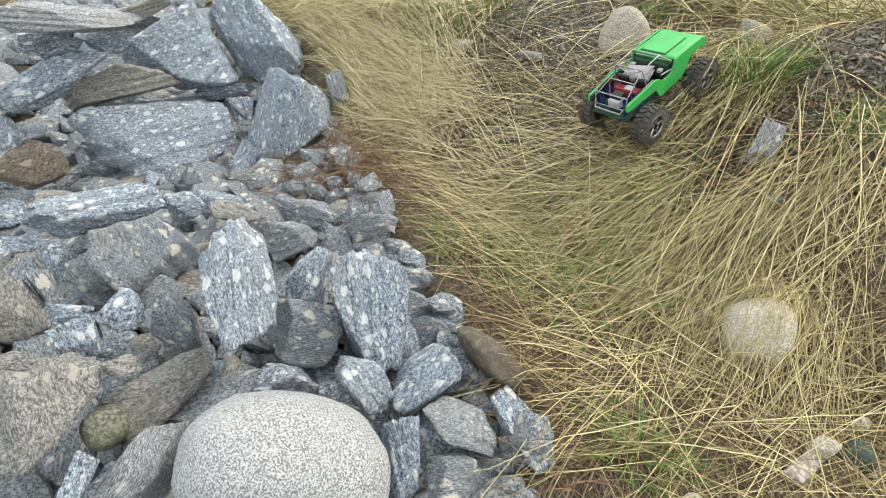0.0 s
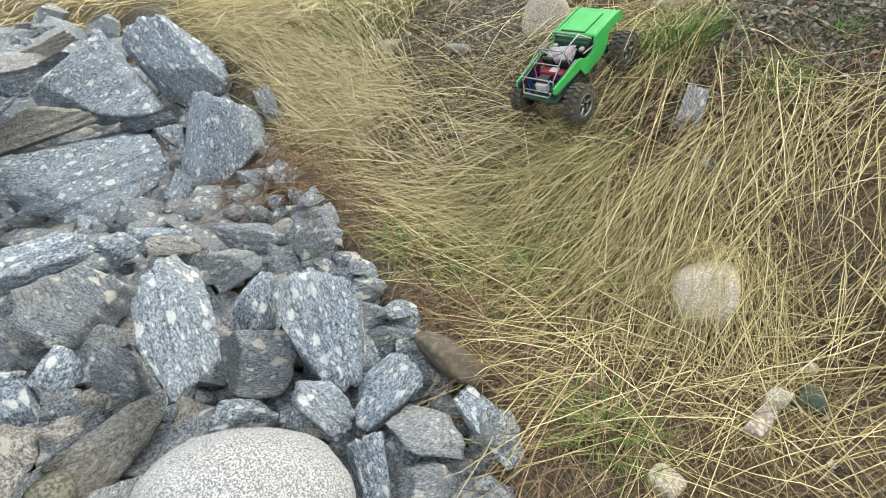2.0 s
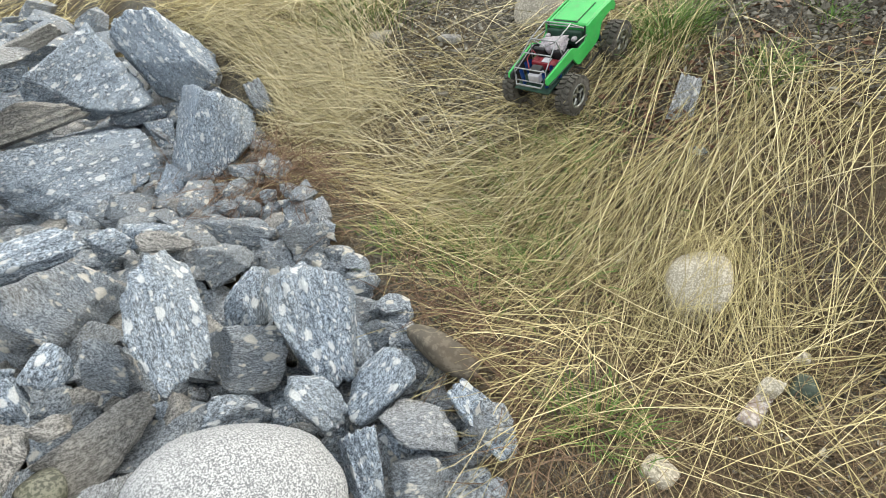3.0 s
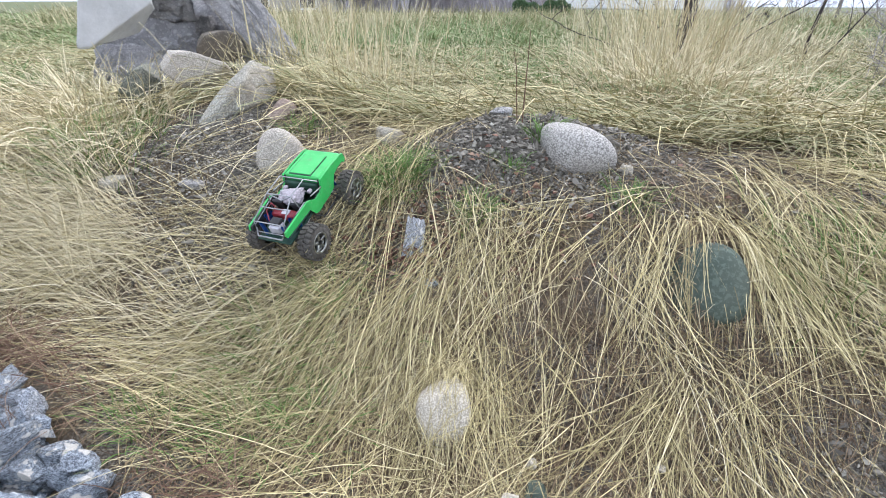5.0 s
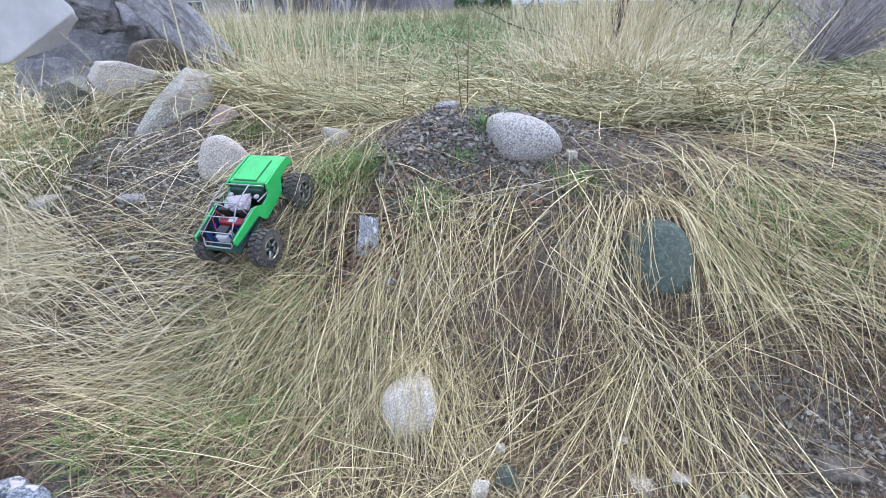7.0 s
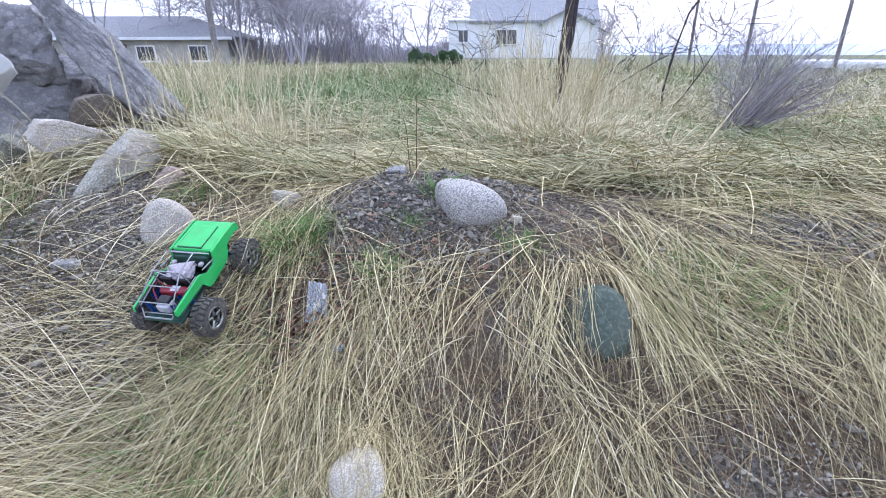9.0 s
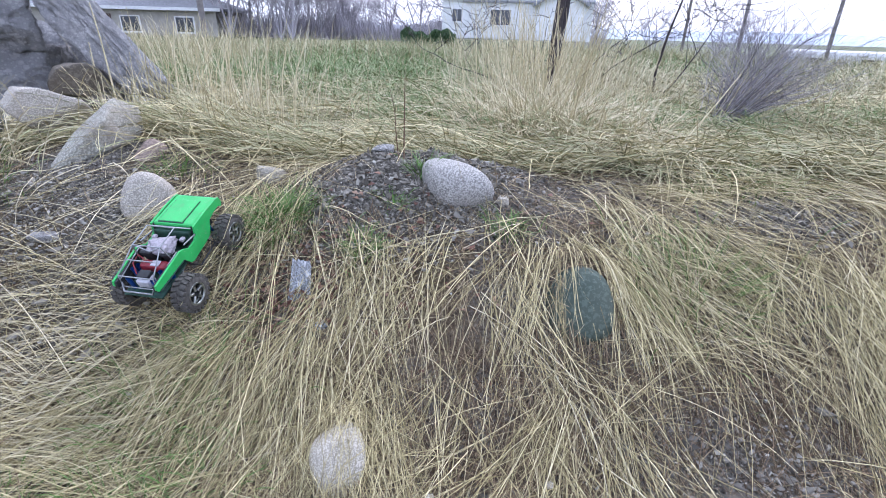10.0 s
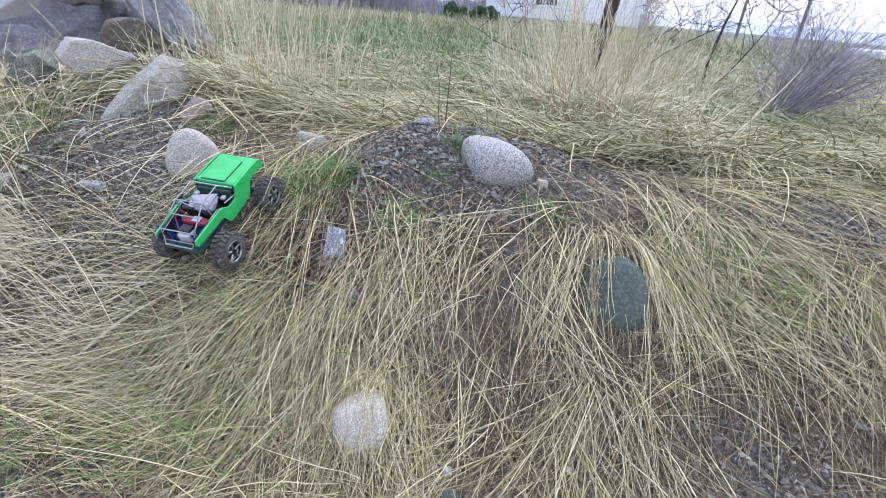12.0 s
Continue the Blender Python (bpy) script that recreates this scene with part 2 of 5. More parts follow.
M_BLACK = plain("black_plastic", (0.02, 0.021, 0.022), 0.6, 0, 0.3, 50)
M_DARKGREEN = plain("dark_green_inside_and_shade", (0.012, 0.05, 0.03), 0.6, 0, 0.3, 40)
M_REDPLASTIC = plain("red_wrap", (0.26, 0.02, 0.03), 0.4, 0, 0.2, 40)
M_WHITEPLASTIC = plain("white_plastic", (0.5, 0.49, 0.52), 0.5, 0, 0.1, 40)
M_BLUE = plain("anodised_blue", (0.03, 0.1, 0.4), 0.35, 0.7, 0.2, 40)
M_GREYCLOTH = plain("grey_cloth", (0.36, 0.33, 0.35), 0.9, 0, 0.25, 90)
M_SIDING = plain("white_painted_board", (0.78, 0.78, 0.77), 0.6, 0, 0.06, 3)
M_STUCCO = plain("beige_stucco", (0.42, 0.39, 0.34), 0.9, 0, 0.1, 3)
# roof grey raised so its colour holds some of the distant haze
M_SHINGLE = plain("grey_shingle", (0.27, 0.275, 0.29), 0.9, 0, 0.2, 8)
M_TRIM = plain("white_trim", (0.75, 0.75, 0.74), 0.5, 0, 0.05, 5)
M_POLE = plain("weathered_pole", (0.2, 0.18, 0.17), 0.9, 0, 0.2, 6)
M_WINDOW = plain("window_glass", (0.03, 0.035, 0.045), 0.08, 0, 0.1, 2, 0.8)
M_DOOR = plain("brown_door", (0.1, 0.06, 0.05), 0.6, 0, 0.1, 4)
M_SIGNBLUE = plain("blue_sheet", (0.05, 0.13, 0.3), 0.5, 0, 0.1, 10)
# pale blue stands in for haze over the distant hills
M_HILL = plain("haze_tinted_hill", (0.45, 0.5, 0.57), 1.0, 0, 0.1, 0.02)
M_WIRE = plain("dark_wire", (0.03, 0.03, 0.03), 0.6, 0, 0.1, 10)


# ---------- mesh helpers ----------
def mesh_of(name, verts, faces, mats=(), smooth_faces=True):
    """A mesh from arrays; faces all with the same number of corners."""
    me = bpy.data.meshes.new(name)
    verts, faces = np.asarray(verts, np.float32), np.asarray(faces, np.int32)
    k = faces.shape[1]
    me.vertices.add(len(verts))
    me.vertices.foreach_set("co", verts.ravel())
    me.loops.add(faces.size)
    me.loops.foreach_set("vertex_index", faces.ravel())
    me.polygons.add(len(faces))
    me.polygons.foreach_set("loop_start", np.arange(0, faces.size, k, dtype=np.int32))
    me.polygons.foreach_set("use_smooth", np.full(len(faces), smooth_faces))
    for m in mats:
        me.materials.append(m)
    me.update(calc_edges=True)
    return me


def part(name, bm, material, parent=None, label="", smooth_faces=False):
    """Links a bmesh as one mesh object, under a thing or a part."""
    me = bpy.data.meshes.new(name)
    bm.to_mesh(me)
    bm.free()
    for p in me.polygons:
        p.use_smooth = smooth_faces
    me.materials.append(material)
    ob = new(name, me)
    if parent:
        ob.parent = parent
    return tagged(ob, label)


def box(sx, sy, sz, m=None, bevel=0.0):
    """A box with rounded edges, as a bmesh."""
    bm = bmesh.new()
    bmesh.ops.create_cube(bm, size=1)
    bmesh.ops.scale(bm, vec=(sx, sy, sz), verts=bm.verts)
    if bevel:
        bmesh.ops.bevel(bm, geom=bm.edges[:], offset=bevel, segments=2, profile=0.5, affect='EDGES')
    if m is not None:
        bm.transform(m)
    return bm


def tubes(lines, sides=6):
    """Tubes round polylines of (points, radii), as verts and quads."""
    V, F, base = [], [], 0
    a = np.linspace(0, 2 * np.pi, sides, endpoint=False)
    for pts, rad in lines:
        P = np.asarray(pts, float)
        R = np.broadcast_to(np.asarray(rad, float), (len(P),))
        T = np.gradient(P, axis=0)
        T /= np.linalg.norm(T, axis=1)[:, None] + 1e-9
        ref = np.array([0.31, 0.17, 0.93]) if abs(T[0] @ np.array([0.31, 0.17, 0.93])) < 0.9 else np.array([1.0, 0, 0])
        U = np.cross(T, ref)
        U /= np.linalg.norm(U, axis=1)[:, None] + 1e-9
        W = np.cross(T, U)
        ring = P[:, None] + R[:, None, None] * (U[:, None] * np.cos(a)[None, :, None] + W[:, None] * np.sin(a)[None, :, None])
        V.append(ring.reshape(-1, 3))
        n = len(P)
        i = np.arange(n - 1)[:, None] * sides + np.arange(sides)[None]
        j = np.arange(n - 1)[:, None] * sides + (np.arange(sides)[None] + 1) % sides
        F.append(np.stack([i, j, j + sides, i + sides], -1).reshape(-1, 4) + base)
        base += n * sides
    return np.concatenate(V), np.concatenate(F)


def tube_part(name, lines, material, parent, label="", sides=6):
    vs, fs = tubes(lines, sides)
    ob = new(name, mesh_of(name, vs, fs, [material]))
    if parent:
        ob.parent = parent
    return tagged(ob, label)


# ---------- the lie of the land ----------
GY = np.array([-400, -5, -1, 0, 0.6, 0.85, 1.05, 1.25, 1.4, 1.56, 1.7, 1.85, 2.3, 3, 5, 9, 13, 25, 60, 400])
GZ = np.array([0.0, 0.1, 0.24, 0.28, 0.31, 0.34, 0.40, 0.57, 0.68, 0.79, 0.87, 0.90, 0.89, 0.88, 0.92, 0.98, 0.93, 0.62, 0.3, 0.0])


def smooth(a, b, v):
    u = np.clip((v - a) / (b - a), 0, 1)
    return u * u * (3 - 2 * u)


def lumps(x, y, k, seed):
    """Cheap smooth noise, about -1 to 1, from a few crossed sines."""
    r = np.random.RandomState(seed)
    s = 0.0
    for i in range(6):
        a, p, f = r.uniform(0, 6.28), r.uniform(0, 6.28), k * r.uniform(0.6, 1.7)
        s = s + np.sin(f * (x * math.cos(a) + y * math.sin(a)) + p + 0.6 * np.sin(f * 0.7 * (x * math.sin(a) - y * math.cos(a)) + 2 * p))
    return s / 3.2


def hill(x, y, cx, cy, rx, ry, h):
    return h * np.exp(-(((x - cx) / rx) ** 2 + ((y - cy) / ry) ** 2))


def rock_edge(x):
    """The line behind which the rubble gives way to straw."""
    return np.interp(x, [-3.6, -2.1, -1.75, -1.25, -0.9, -0.55, -0.4, -0.28, -0.2], [1.6, 1.3, 1.07, 0.87, 0.75, 0.62, 0.45, 0.2, -2.0])


def ground(x, y):
    x, y = np.asarray(x, float), np.asarray(y, float)
    wob = 0.05 * np.sin(1.9 * x + 0.6) * np.exp(-(y / 6) ** 2)
    z = (np.interp(y + wob - 0.06, GY, GZ) + np.interp(y + wob, GY, GZ) * 2 + np.interp(y + wob + 0.06, GY, GZ)) / 4
    z = z + hill(x, y, -0.02, 1.98, 0.4, 0.19, 0.15) + hill(x, y, -0.12, 1.78, 0.26, 0.12, 0.05) + hill(x, y, -1.25, 2.25, 0.5, 0.4, 0.16) + hill(x, y, 1.3, 2.2, 0.6, 0.35, 0.04) + hill(x, y, -0.29, 1.69, 0.13, 0.09, 0.045)
    z = z + 0.13 * smooth(-0.7, -1.5, x) * smooth(1.35, 0.8, y)
    z = z + 0.08 * smooth(-1.8, -2.4, x) * smooth(0.65, 1.05, y) * smooth(1.9, 1.4, y) + 0.25 * smooth(-2.8, -3.5, x) * smooth(1.8, 1.2, y)
    z = z - 0.1 * smooth(0.02, 0.2, rock_edge(x) - y)
    z = z - 2.4 * smooth(4, 20, x) * smooth(4, 18, y)
    z = z + (0.01 * lumps(x, y, 48, 7) + 0.012 * lumps(x, y, 25, 9)) * np.exp(-(((x + 0.02) / 0.42) ** 2 + ((y - 1.88) / 0.25) ** 2) ** 2)
    near = np.exp(-((x / 6) ** 2 + (y / 6) ** 2))
    z = z + near * (0.014 * lumps(x, y, 7, 3) + 0.006 * lumps(x, y, 23, 4)) + (1 - near) * 0.05 * lumps(x, y, 1.1, 5)
    return z


# ---------- the ground, one sheet to the horizon ----------
def spread(lo, hi, step, reach):
    core = np.arange(lo, hi, step)
    g = step * np.cumsum(1.12 ** np.arange(1, 200))
    g = g[g < reach]
    return np.concatenate([(lo - g)[::-1], core, hi + g])


gx, gy = spread(-3.4, 3.0, 0.02, 420), spread(-0.6, 3.2, 0.018, 420)
XX, YY = np.meshgrid(gx, gy)
ZZ = ground(XX, YY)
nx, ny = len(gx), len(gy)
idx = np.arange(nx * ny).reshape(ny, nx)
quads = np.stack([idx[:-1, :-1], idx[:-1, 1:], idx[1:, 1:], idx[1:, :-1]], -1).reshape(-1, 4)
tagged(new("ground", mesh_of("ground", np.stack([XX, YY, ZZ], -1).reshape(-1, 3), quads, [M_SOIL])),
       "dark gravelly soil bank rising to a rough meadow", "ground", kind="structure")

# ---------- stones ----------
def sphere_dirs(sub):
    bm = bmesh.new()
    bmesh.ops.create_icosphere(bm, subdivisions=sub, radius=1)
    d = np.array([w.co[:] for w in bm.verts])
    f = np.array([[w.index for w in p.verts] for p in bm.faces])
    bm.free()
    return d / np.linalg.norm(d, axis=1)[:, None], f


DIRS = {s: sphere_dirs(s) for s in (1, 2, 3, 4, 5, 6)}


def noise3(P, k, seed):
    r = np.random.RandomState(seed)
    s = 0.0
    for i in range(7):
        d = r.normal(size=3)
        d *= k * r.uniform(0.7, 1.5) / np.linalg.norm(d)
        e = r.normal(size=3)
        s = s + np.sin(P @ d + r.uniform(0, 6.28) + 0.8 * np.sin(P @ (e * k * 0.5) + r.uniform(0, 6.28)))
    return s / 3.7


def stone_mesh(name, size, seed, material, hard=22.0, planes=13, rough=1.0, sub=4, cut=(0.62, 0.95), layered=True, torn=0.0):
    """A stone: a ball cut by chance planes (hard: how crisp the edges are), then roughened."""
    D, F = DIRS[sub]
    r = np.random.RandomState(seed)
    N = r.normal(size=(planes, 3))
    N /= np.linalg.norm(N, axis=1)[:, None]
    N = np.concatenate([N, np.eye(3) + r.normal(0, 0.18, (3, 3)), -np.eye(3) + r.normal(0, 0.18, (3, 3))])
    N /= np.linalg.norm(N, axis=1)[:, None]
    dist = np.concatenate([r.uniform(*cut, planes), r.uniform(0.6, 0.85, 6)])
    c = np.clip(D @ N.T, 0, None) / dist
    R = (c ** hard).sum(1) ** (-1 / hard)
    P = D * R[:, None]
    P = P * (1 + rough * (0.03 * noise3(P, 4, seed + 1) + 0.02 * noise3(P, 9, seed + 2) + 0.012 * noise3(P, 23, seed + 3) + 0.007 * noise3(P, 47, seed + 5) + (0.012 * np.abs(noise3(P * np.array([1, 1, 2.2]), 30, seed + 6)) if hard > 30 else 0)))[:, None]
    # ledges along the layers
    P = P * (1 + (0.02 if layered else 0.0) * rough * np.tanh(6 * np.sin(17 * P[:, 2] + 1.5 * noise3(P, 3, seed + 4))))[:, None]
    if torn:
        P = P * (1 - torn * (0.07 * np.abs(noise3(P, 9, seed + 7)) + 0.05 * np.abs(noise3(P, 22, seed + 8)) + 0.035 * np.abs(noise3(P, 50, seed + 9))))[:, None]
    lo, hi = P.min(0), P.max(0)
    P = (P - (lo + hi) / 2) / (hi - lo) * np.array(size)
    return mesh_of(name, P, F, [material])


RUBBLE = {"": (M_GNEISS, "angular blue-grey gneiss block with white flecks"), "beige": (M_BEIGE, "weathered beige-grey angular rock with lichen"),
          "banded": (M_BANDED, "dark gneiss block with pale bands"), "pale": (M_PALEBAND, "pale grey banded gneiss slab"),
          "rusty": (M_RUSTY, "rust-stained rock deep in the rubble")}
ROUND = {"": (M_COBBLE, "large smooth rounded speckled granite boulder"), "moss": (M_MOSSROCK, "dull mossy rounded cobble"),
         "brown": (M_BROWNROCK, "smooth brown flat stone half buried in straw")}


def rubble(x, y, z, sx, sy, sz, rx, ry, rz, seed, look_of="", hard=60.0):
    mat, label = RUBBLE[look_of]
    ob = new("rock", stone_mesh("rock", (sx, sy, sz), seed, mat, hard, 7, 1.0, 6 if sx > 0.25 else 5, (0.5, 0.85)))
    ob.matrix_world = pose(x, y, z, rx, ry, rz)
    return tagged(ob, label, "rock", "rubble pile rocks")


def boulder(x, y, z, sx, sy, sz, rx, ry, rz, seed, look_of="", hard=5.0):
    mat, label = ROUND[look_of]
    ob = new("boulder", stone_mesh("boulder", (sx, sy, sz), seed, mat, hard, 8, 0.35, 5 if sx > 0.3 else 4))
    ob.matrix_world = pose(x, y, z, rx, ry, rz)
    return tagged(ob, label, "boulder")


def stone(name, x, y, z, sx, sy, sz, mat, label, seed, rx=0, ry=0, rz=0, hard=7.0, rough=0.5, planes=0, cut=(0.62, 0.95)):
    """A single stone bedded in the ground."""
    ob = new(name, stone_mesh(name, (sx, sy, sz), seed, mat, hard, planes or (8 if hard < 10 else 5), rough, 5 if sx > 0.15 else 4, cut, hard > 40))
    ob.matrix_world = pose(x, y, z, rx, ry, rz)
    return tagged(ob, label, name)


# the rubble pile: place, size, turn in degrees, seed
rubble(-1.992, 0.978, 0.558, 0.374, 0.293, 0.331, -45, -63, 100, 1228, '')
rubble(-2.511, 0.804, 0.727, 0.397, 0.319, 0.352, -168, 25, -108, 1260, '')
rubble(-2.455, 1.161, 0.795, 0.406, 0.310, 0.324, 29, -66, -147, 1309, '')
rubble(-2.404, 0.610, 0.451, 0.561, 0.398, 0.372, -161, 5, -107, 1356, '')
rubble(-2.457, 0.533, 0.706, 0.431, 0.197, 0.125, -14, -7, 75, 1254, 'beige')
rubble(-2.371, 0.317, 0.786, 0.388, 0.183, 0.122, -166, 24, -96, 1203, '')
rubble(-2.290, 0.412, 0.962, 0.445, 0.176, 0.098, -8, 10, 74, 1380, 'pale')
rubble(-2.395, 0.526, 0.867, 0.158, 0.098, 0.083, -170, -8, -108, 1004, '')
rubble(-2.405, 0.343, 0.891, 0.190, 0.114, 0.095, 10, 3, -102, 1166, '')
rubble(-2.395, 0.372, 0.872, 0.145, 0.080, 0.061, 169, -17, 80, 1028, '')
rubble(-2.336, 0.940, 0.505, 0.159, 0.116, 0.115, -100, 72, -37, 1117, '')
rubble(-2.443, 0.926, 0.593, 0.229, 0.110, 0.073, -15, -0, 65, 1214, '')
rubble(-1.976, 1.220, 0.623, 0.174, 0.105, 0.087, -137, -65, -168, 1051, 'banded')
rubble(-2.364, 0.128, 0.513, 0.233, 0.165, 0.164, -20, -11, 86, 1203, 'rusty')
rubble(-2.377, 0.119, 0.630, 0.125, 0.093, 0.095, 38, 63, -62, 1122, '')
rubble(-1.740, 0.144, 0.568, 0.341, 0.171, 0.118, -24, 2, 79, 1065, '')
rubble(-1.763, 0.392, 0.470, 0.119, 0.092, 0.100, 154, 1, 70, 1341, '')
rubble(-1.621, 0.480, 0.462, 0.160, 0.095, 0.075, -34, 33, 46, 1123, 'beige')
rubble(-1.109, 0.225, 0.599, 0.293, 0.181, 0.150, 85, 55, -28, 1364, '')
rubble(-1.560, 0.173, 0.496, 0.226, 0.196, 0.219, -125, -53, -153, 1330, 'banded')
rubble(-1.584, 0.063, 0.472, 0.133, 0.106, 0.115, -127, -51, -145, 1195, 'banded')
rubble(-1.361, 0.512, 0.476, 0.150, 0.117, 0.127, -32, -12, 68, 1260, 'banded')
rubble(-1.163, 0.432, 0.470, 0.167, 0.113, 0.107, -66, -50, 118, 1227, '')
rubble(-0.958, 0.485, 0.429, 0.338, 0.222, 0.199, -86, 50, -34, 1324, '')
rubble(-0.816, 0.314, 0.420, 0.163, 0.103, 0.092, -62, 32, 7, 1416, '')
rubble(-1.055, 0.322, 0.408, 0.183, 0.148, 0.165, -44, 18, 44, 1218, 'banded')
rubble(-0.759, 0.444, 0.366, 0.187, 0.127, 0.119, 125, -24, 73, 1218, '')
rubble(-0.622, 0.416, 0.341, 0.181, 0.114, 0.098, 125, 10, 22, 1080, 'pale')
rubble(-0.516, 0.505, 0.325, 0.205, 0.113, 0.087, 117, 26, -15, 1310, '')
rubble(-0.657, 0.277, 0.331, 0.168, 0.107, 0.094, -83, 33, -31, 1146, '')
rubble(-0.972, -0.085, 0.413, 0.197, 0.122, 0.111, 126, -21, 112, 1330, 'pale')
rubble(-0.848, -0.038, 0.464, 0.075, 0.058, 0.064, -113, 32, -49, 1227, 'banded')
rubble(-1.138, -0.171, 0.512, 0.203, 0.167, 0.189, 117, -45, 145, 1403, 'beige')
rubble(-1.130, 0.021, 0.399, 0.224, 0.142, 0.120, 43, 5, -95, 1105, 'beige')
rubble(-1.254, 0.124, 0.446, 0.183, 0.117, 0.103, 127, 41, 35, 1291, 'banded')
rubble(-1.320, 0.041, 0.502, 0.097, 0.079, 0.087, -38, -24, 98, 1159, '')
rubble(-1.301, -0.058, 0.503, 0.098, 0.083, 0.096, -80, 54, 8, 1341, '')
rubble(-1.540, -0.121, 0.490, 0.152, 0.122, 0.136, -57, -52, 140, 1241, 'beige')
rubble(-1.545, -0.047, 0.521, 0.085, 0.057, 0.053, 87, -61, 180, 1210, 'banded')
rubble(-1.368, -0.045, 0.530, 0.087, 0.061, 0.058, -146, -15, -105, 1132, '')
rubble(-0.975, -0.180, 0.475, 0.094, 0.053, 0.041, -127, 26, -57, 1295, '')
rubble(-1.121, -0.034, 0.529, 0.071, 0.048, 0.044, -140, -11, -106, 1086, 'beige')
rubble(-0.996, 0.230, 0.358, 0.157, 0.095, 0.077, -132, -12, -128, 1151, '')
rubble(-1.224, -0.218, 0.283, 0.142, 0.078, 0.058, 45, 11, -73, 1203, 'banded')
rubble(-2.017, -0.016, 0.375, 0.188, 0.112, 0.094, -30, 26, 72, 1227, '')
rubble(-2.621, 0.083, 0.371, 0.121, 0.100, 0.112, -158, -19, -103, 1306, '')
rubble(-1.473, 0.644, 0.447, 0.226, 0.135, 0.114, -31, 20, 46, 1203, 'banded')
rubble(-1.250, 0.727, 0.443, 0.147, 0.108, 0.110, 32, 7, -126, 1243, 'banded')
rubble(-1.256, 0.810, 0.495, 0.093, 0.061, 0.056, -60, 56, -7, 1144, 'pale')
rubble(-2.332, 0.613, 0.962, 0.265, 0.107, 0.059, -8, -12, 72, 1166, 'beige')
rubble(-2.295, 0.021, 0.399, 0.126, 0.096, 0.101, -24, 16, 79, 1219, '')
rubble(-0.564, 0.335, 0.300, 0.130, 0.097, 0.099, 58, 4, -137, 1098, 'banded')
rubble(-1.970, 0.111, 0.532, 0.111, 0.072, 0.064, -23, 11, 77, 1206, 'beige')
rubble(-1.132, 0.151, 0.343, 0.104, 0.074, 0.073, -45, 12, 61, 1200, '')
rubble(-1.198, -0.167, 0.592, 0.069, 0.045, 0.039, -139, -29, -112, 1159, 'beige')
boulder(-0.764, 0.076, 0.434, 0.367, 0.310, 0.280, 125, 9, 55, 1021, '', 2.7)
boulder(-1.082, -0.104, 0.446, 0.086, 0.072, 0.082, -44, -11, 98, 1010, 'moss')
boulder(-0.681, 0.595, 0.374, 0.208, 0.110, 0.081, 129, 24, 6, 1025, 'brown')


# smaller stones packed under and between the large ones
pack = np.random.RandomState(77)
for i in range(330):
    px, py = pack.uniform(-3.2, -0.35), pack.uniform(-0.35, 1.25)
    if py > rock_edge(px) - 0.09 or ((px + 1.75) / 0.32) ** 2 + ((py - 0.9) / 0.15) ** 2 < 1:
        continue
    s = pack.uniform(0.07, 0.17)
    ob = new("rock", stone_mesh("rock", (s * 1.3, s, s * 0.8), 300 + i, (M_GNEISS, M_BANDED, M_BEIGE)[i % 3], 50, 7, 1.0, 4, (0.5, 0.85)))
    ob.matrix_world = pose(px, py, float(ground(px, py)) + s * pack.uniform(0.05, 0.35), pack.uniform(-40, 40), pack.uniform(-40, 40), pack.uniform(0, 360))
    tagged(ob, "small broken grey rock packed between larger blocks", "rock", "rubble pile rocks")

# broken chips that fill the gaps below
V, F, n = [], [], 0
Dc, Fc = DIRS[2]
for i in range(3200):
    px, py = (pack.uniform(-5.0, -0.3), pack.uniform(-2.2, 1.25)) if i % 2 else (pack.uniform(-3.0, -0.4), pack.uniform(-0.3, 1.2))
    if py > rock_edge(px) - 0.05 or py < -1.75 + 0.4 * float(lumps(px, 0.0, 2.5, 5)) or (py < 0 and px > -0.6 + 0.25 * float(lumps(0.0, py, 3.0, 6))) or px < -4.6 + 0.35 * float(lumps(0.0, py, 2.5, 12)):
        continue
    s = pack.uniform(0.03, 0.075) * (1 if py > -0.5 and px > -3.2 else 2.0)
    c = (np.clip(Dc @ pack.normal(size=(9, 3)).T, 0, None) / 1.1 + 0.35)
    P = Dc * ((c ** 14).sum(1) ** (-1 / 14))[:, None] * s * np.array([1.3, 1.0, 0.8])
    V.append(P + np.array([px, py, float(ground(px, py)) + pack.uniform(0.0, 0.06)]))
    F.append(Fc + n)
    n += len(Dc)
tagged(new("rock_chips", mesh_of("rock_chips", np.concatenate(V), np.concatenate(F), [M_BANDED], False)), "broken grey rock chips between the blocks", "rock chips", kind="stuff")

# stones on the bank and the mound
stone("boulder", 0.121, 1.811, 0.970, 0.264, 0.230, 0.228, M_GRANITE, "rounded speckled granite boulder on the mound", 1105, rx=-162, ry=12, rz=-180, hard=3.6, rough=0.25)
stone("stone", -0.979, 1.772, 0.910, 0.180, 0.161, 0.174, M_BUFF, "pale buff-grey stone on dark soil", 1028, rx=144, ry=-61, rz=62, hard=3.6, rough=0.4)
stone("boulder", 0.502, 1.395, 0.695, 0.264, 0.217, 0.216, M_GREENROCK, "dark green rounded boulder draped with straw", 1143, rx=88, ry=-61, rz=73, hard=3.6, rough=0.35)
stone("stone", -0.391, 1.478, 0.732, 0.165, 0.07, 0.078, M_PALEBAND, "narrow grey banded slab on the bank", 1057, rx=82, ry=63, rz=-82, hard=60.0, rough=1.0, planes=1, cut=(0.85, 0.95))
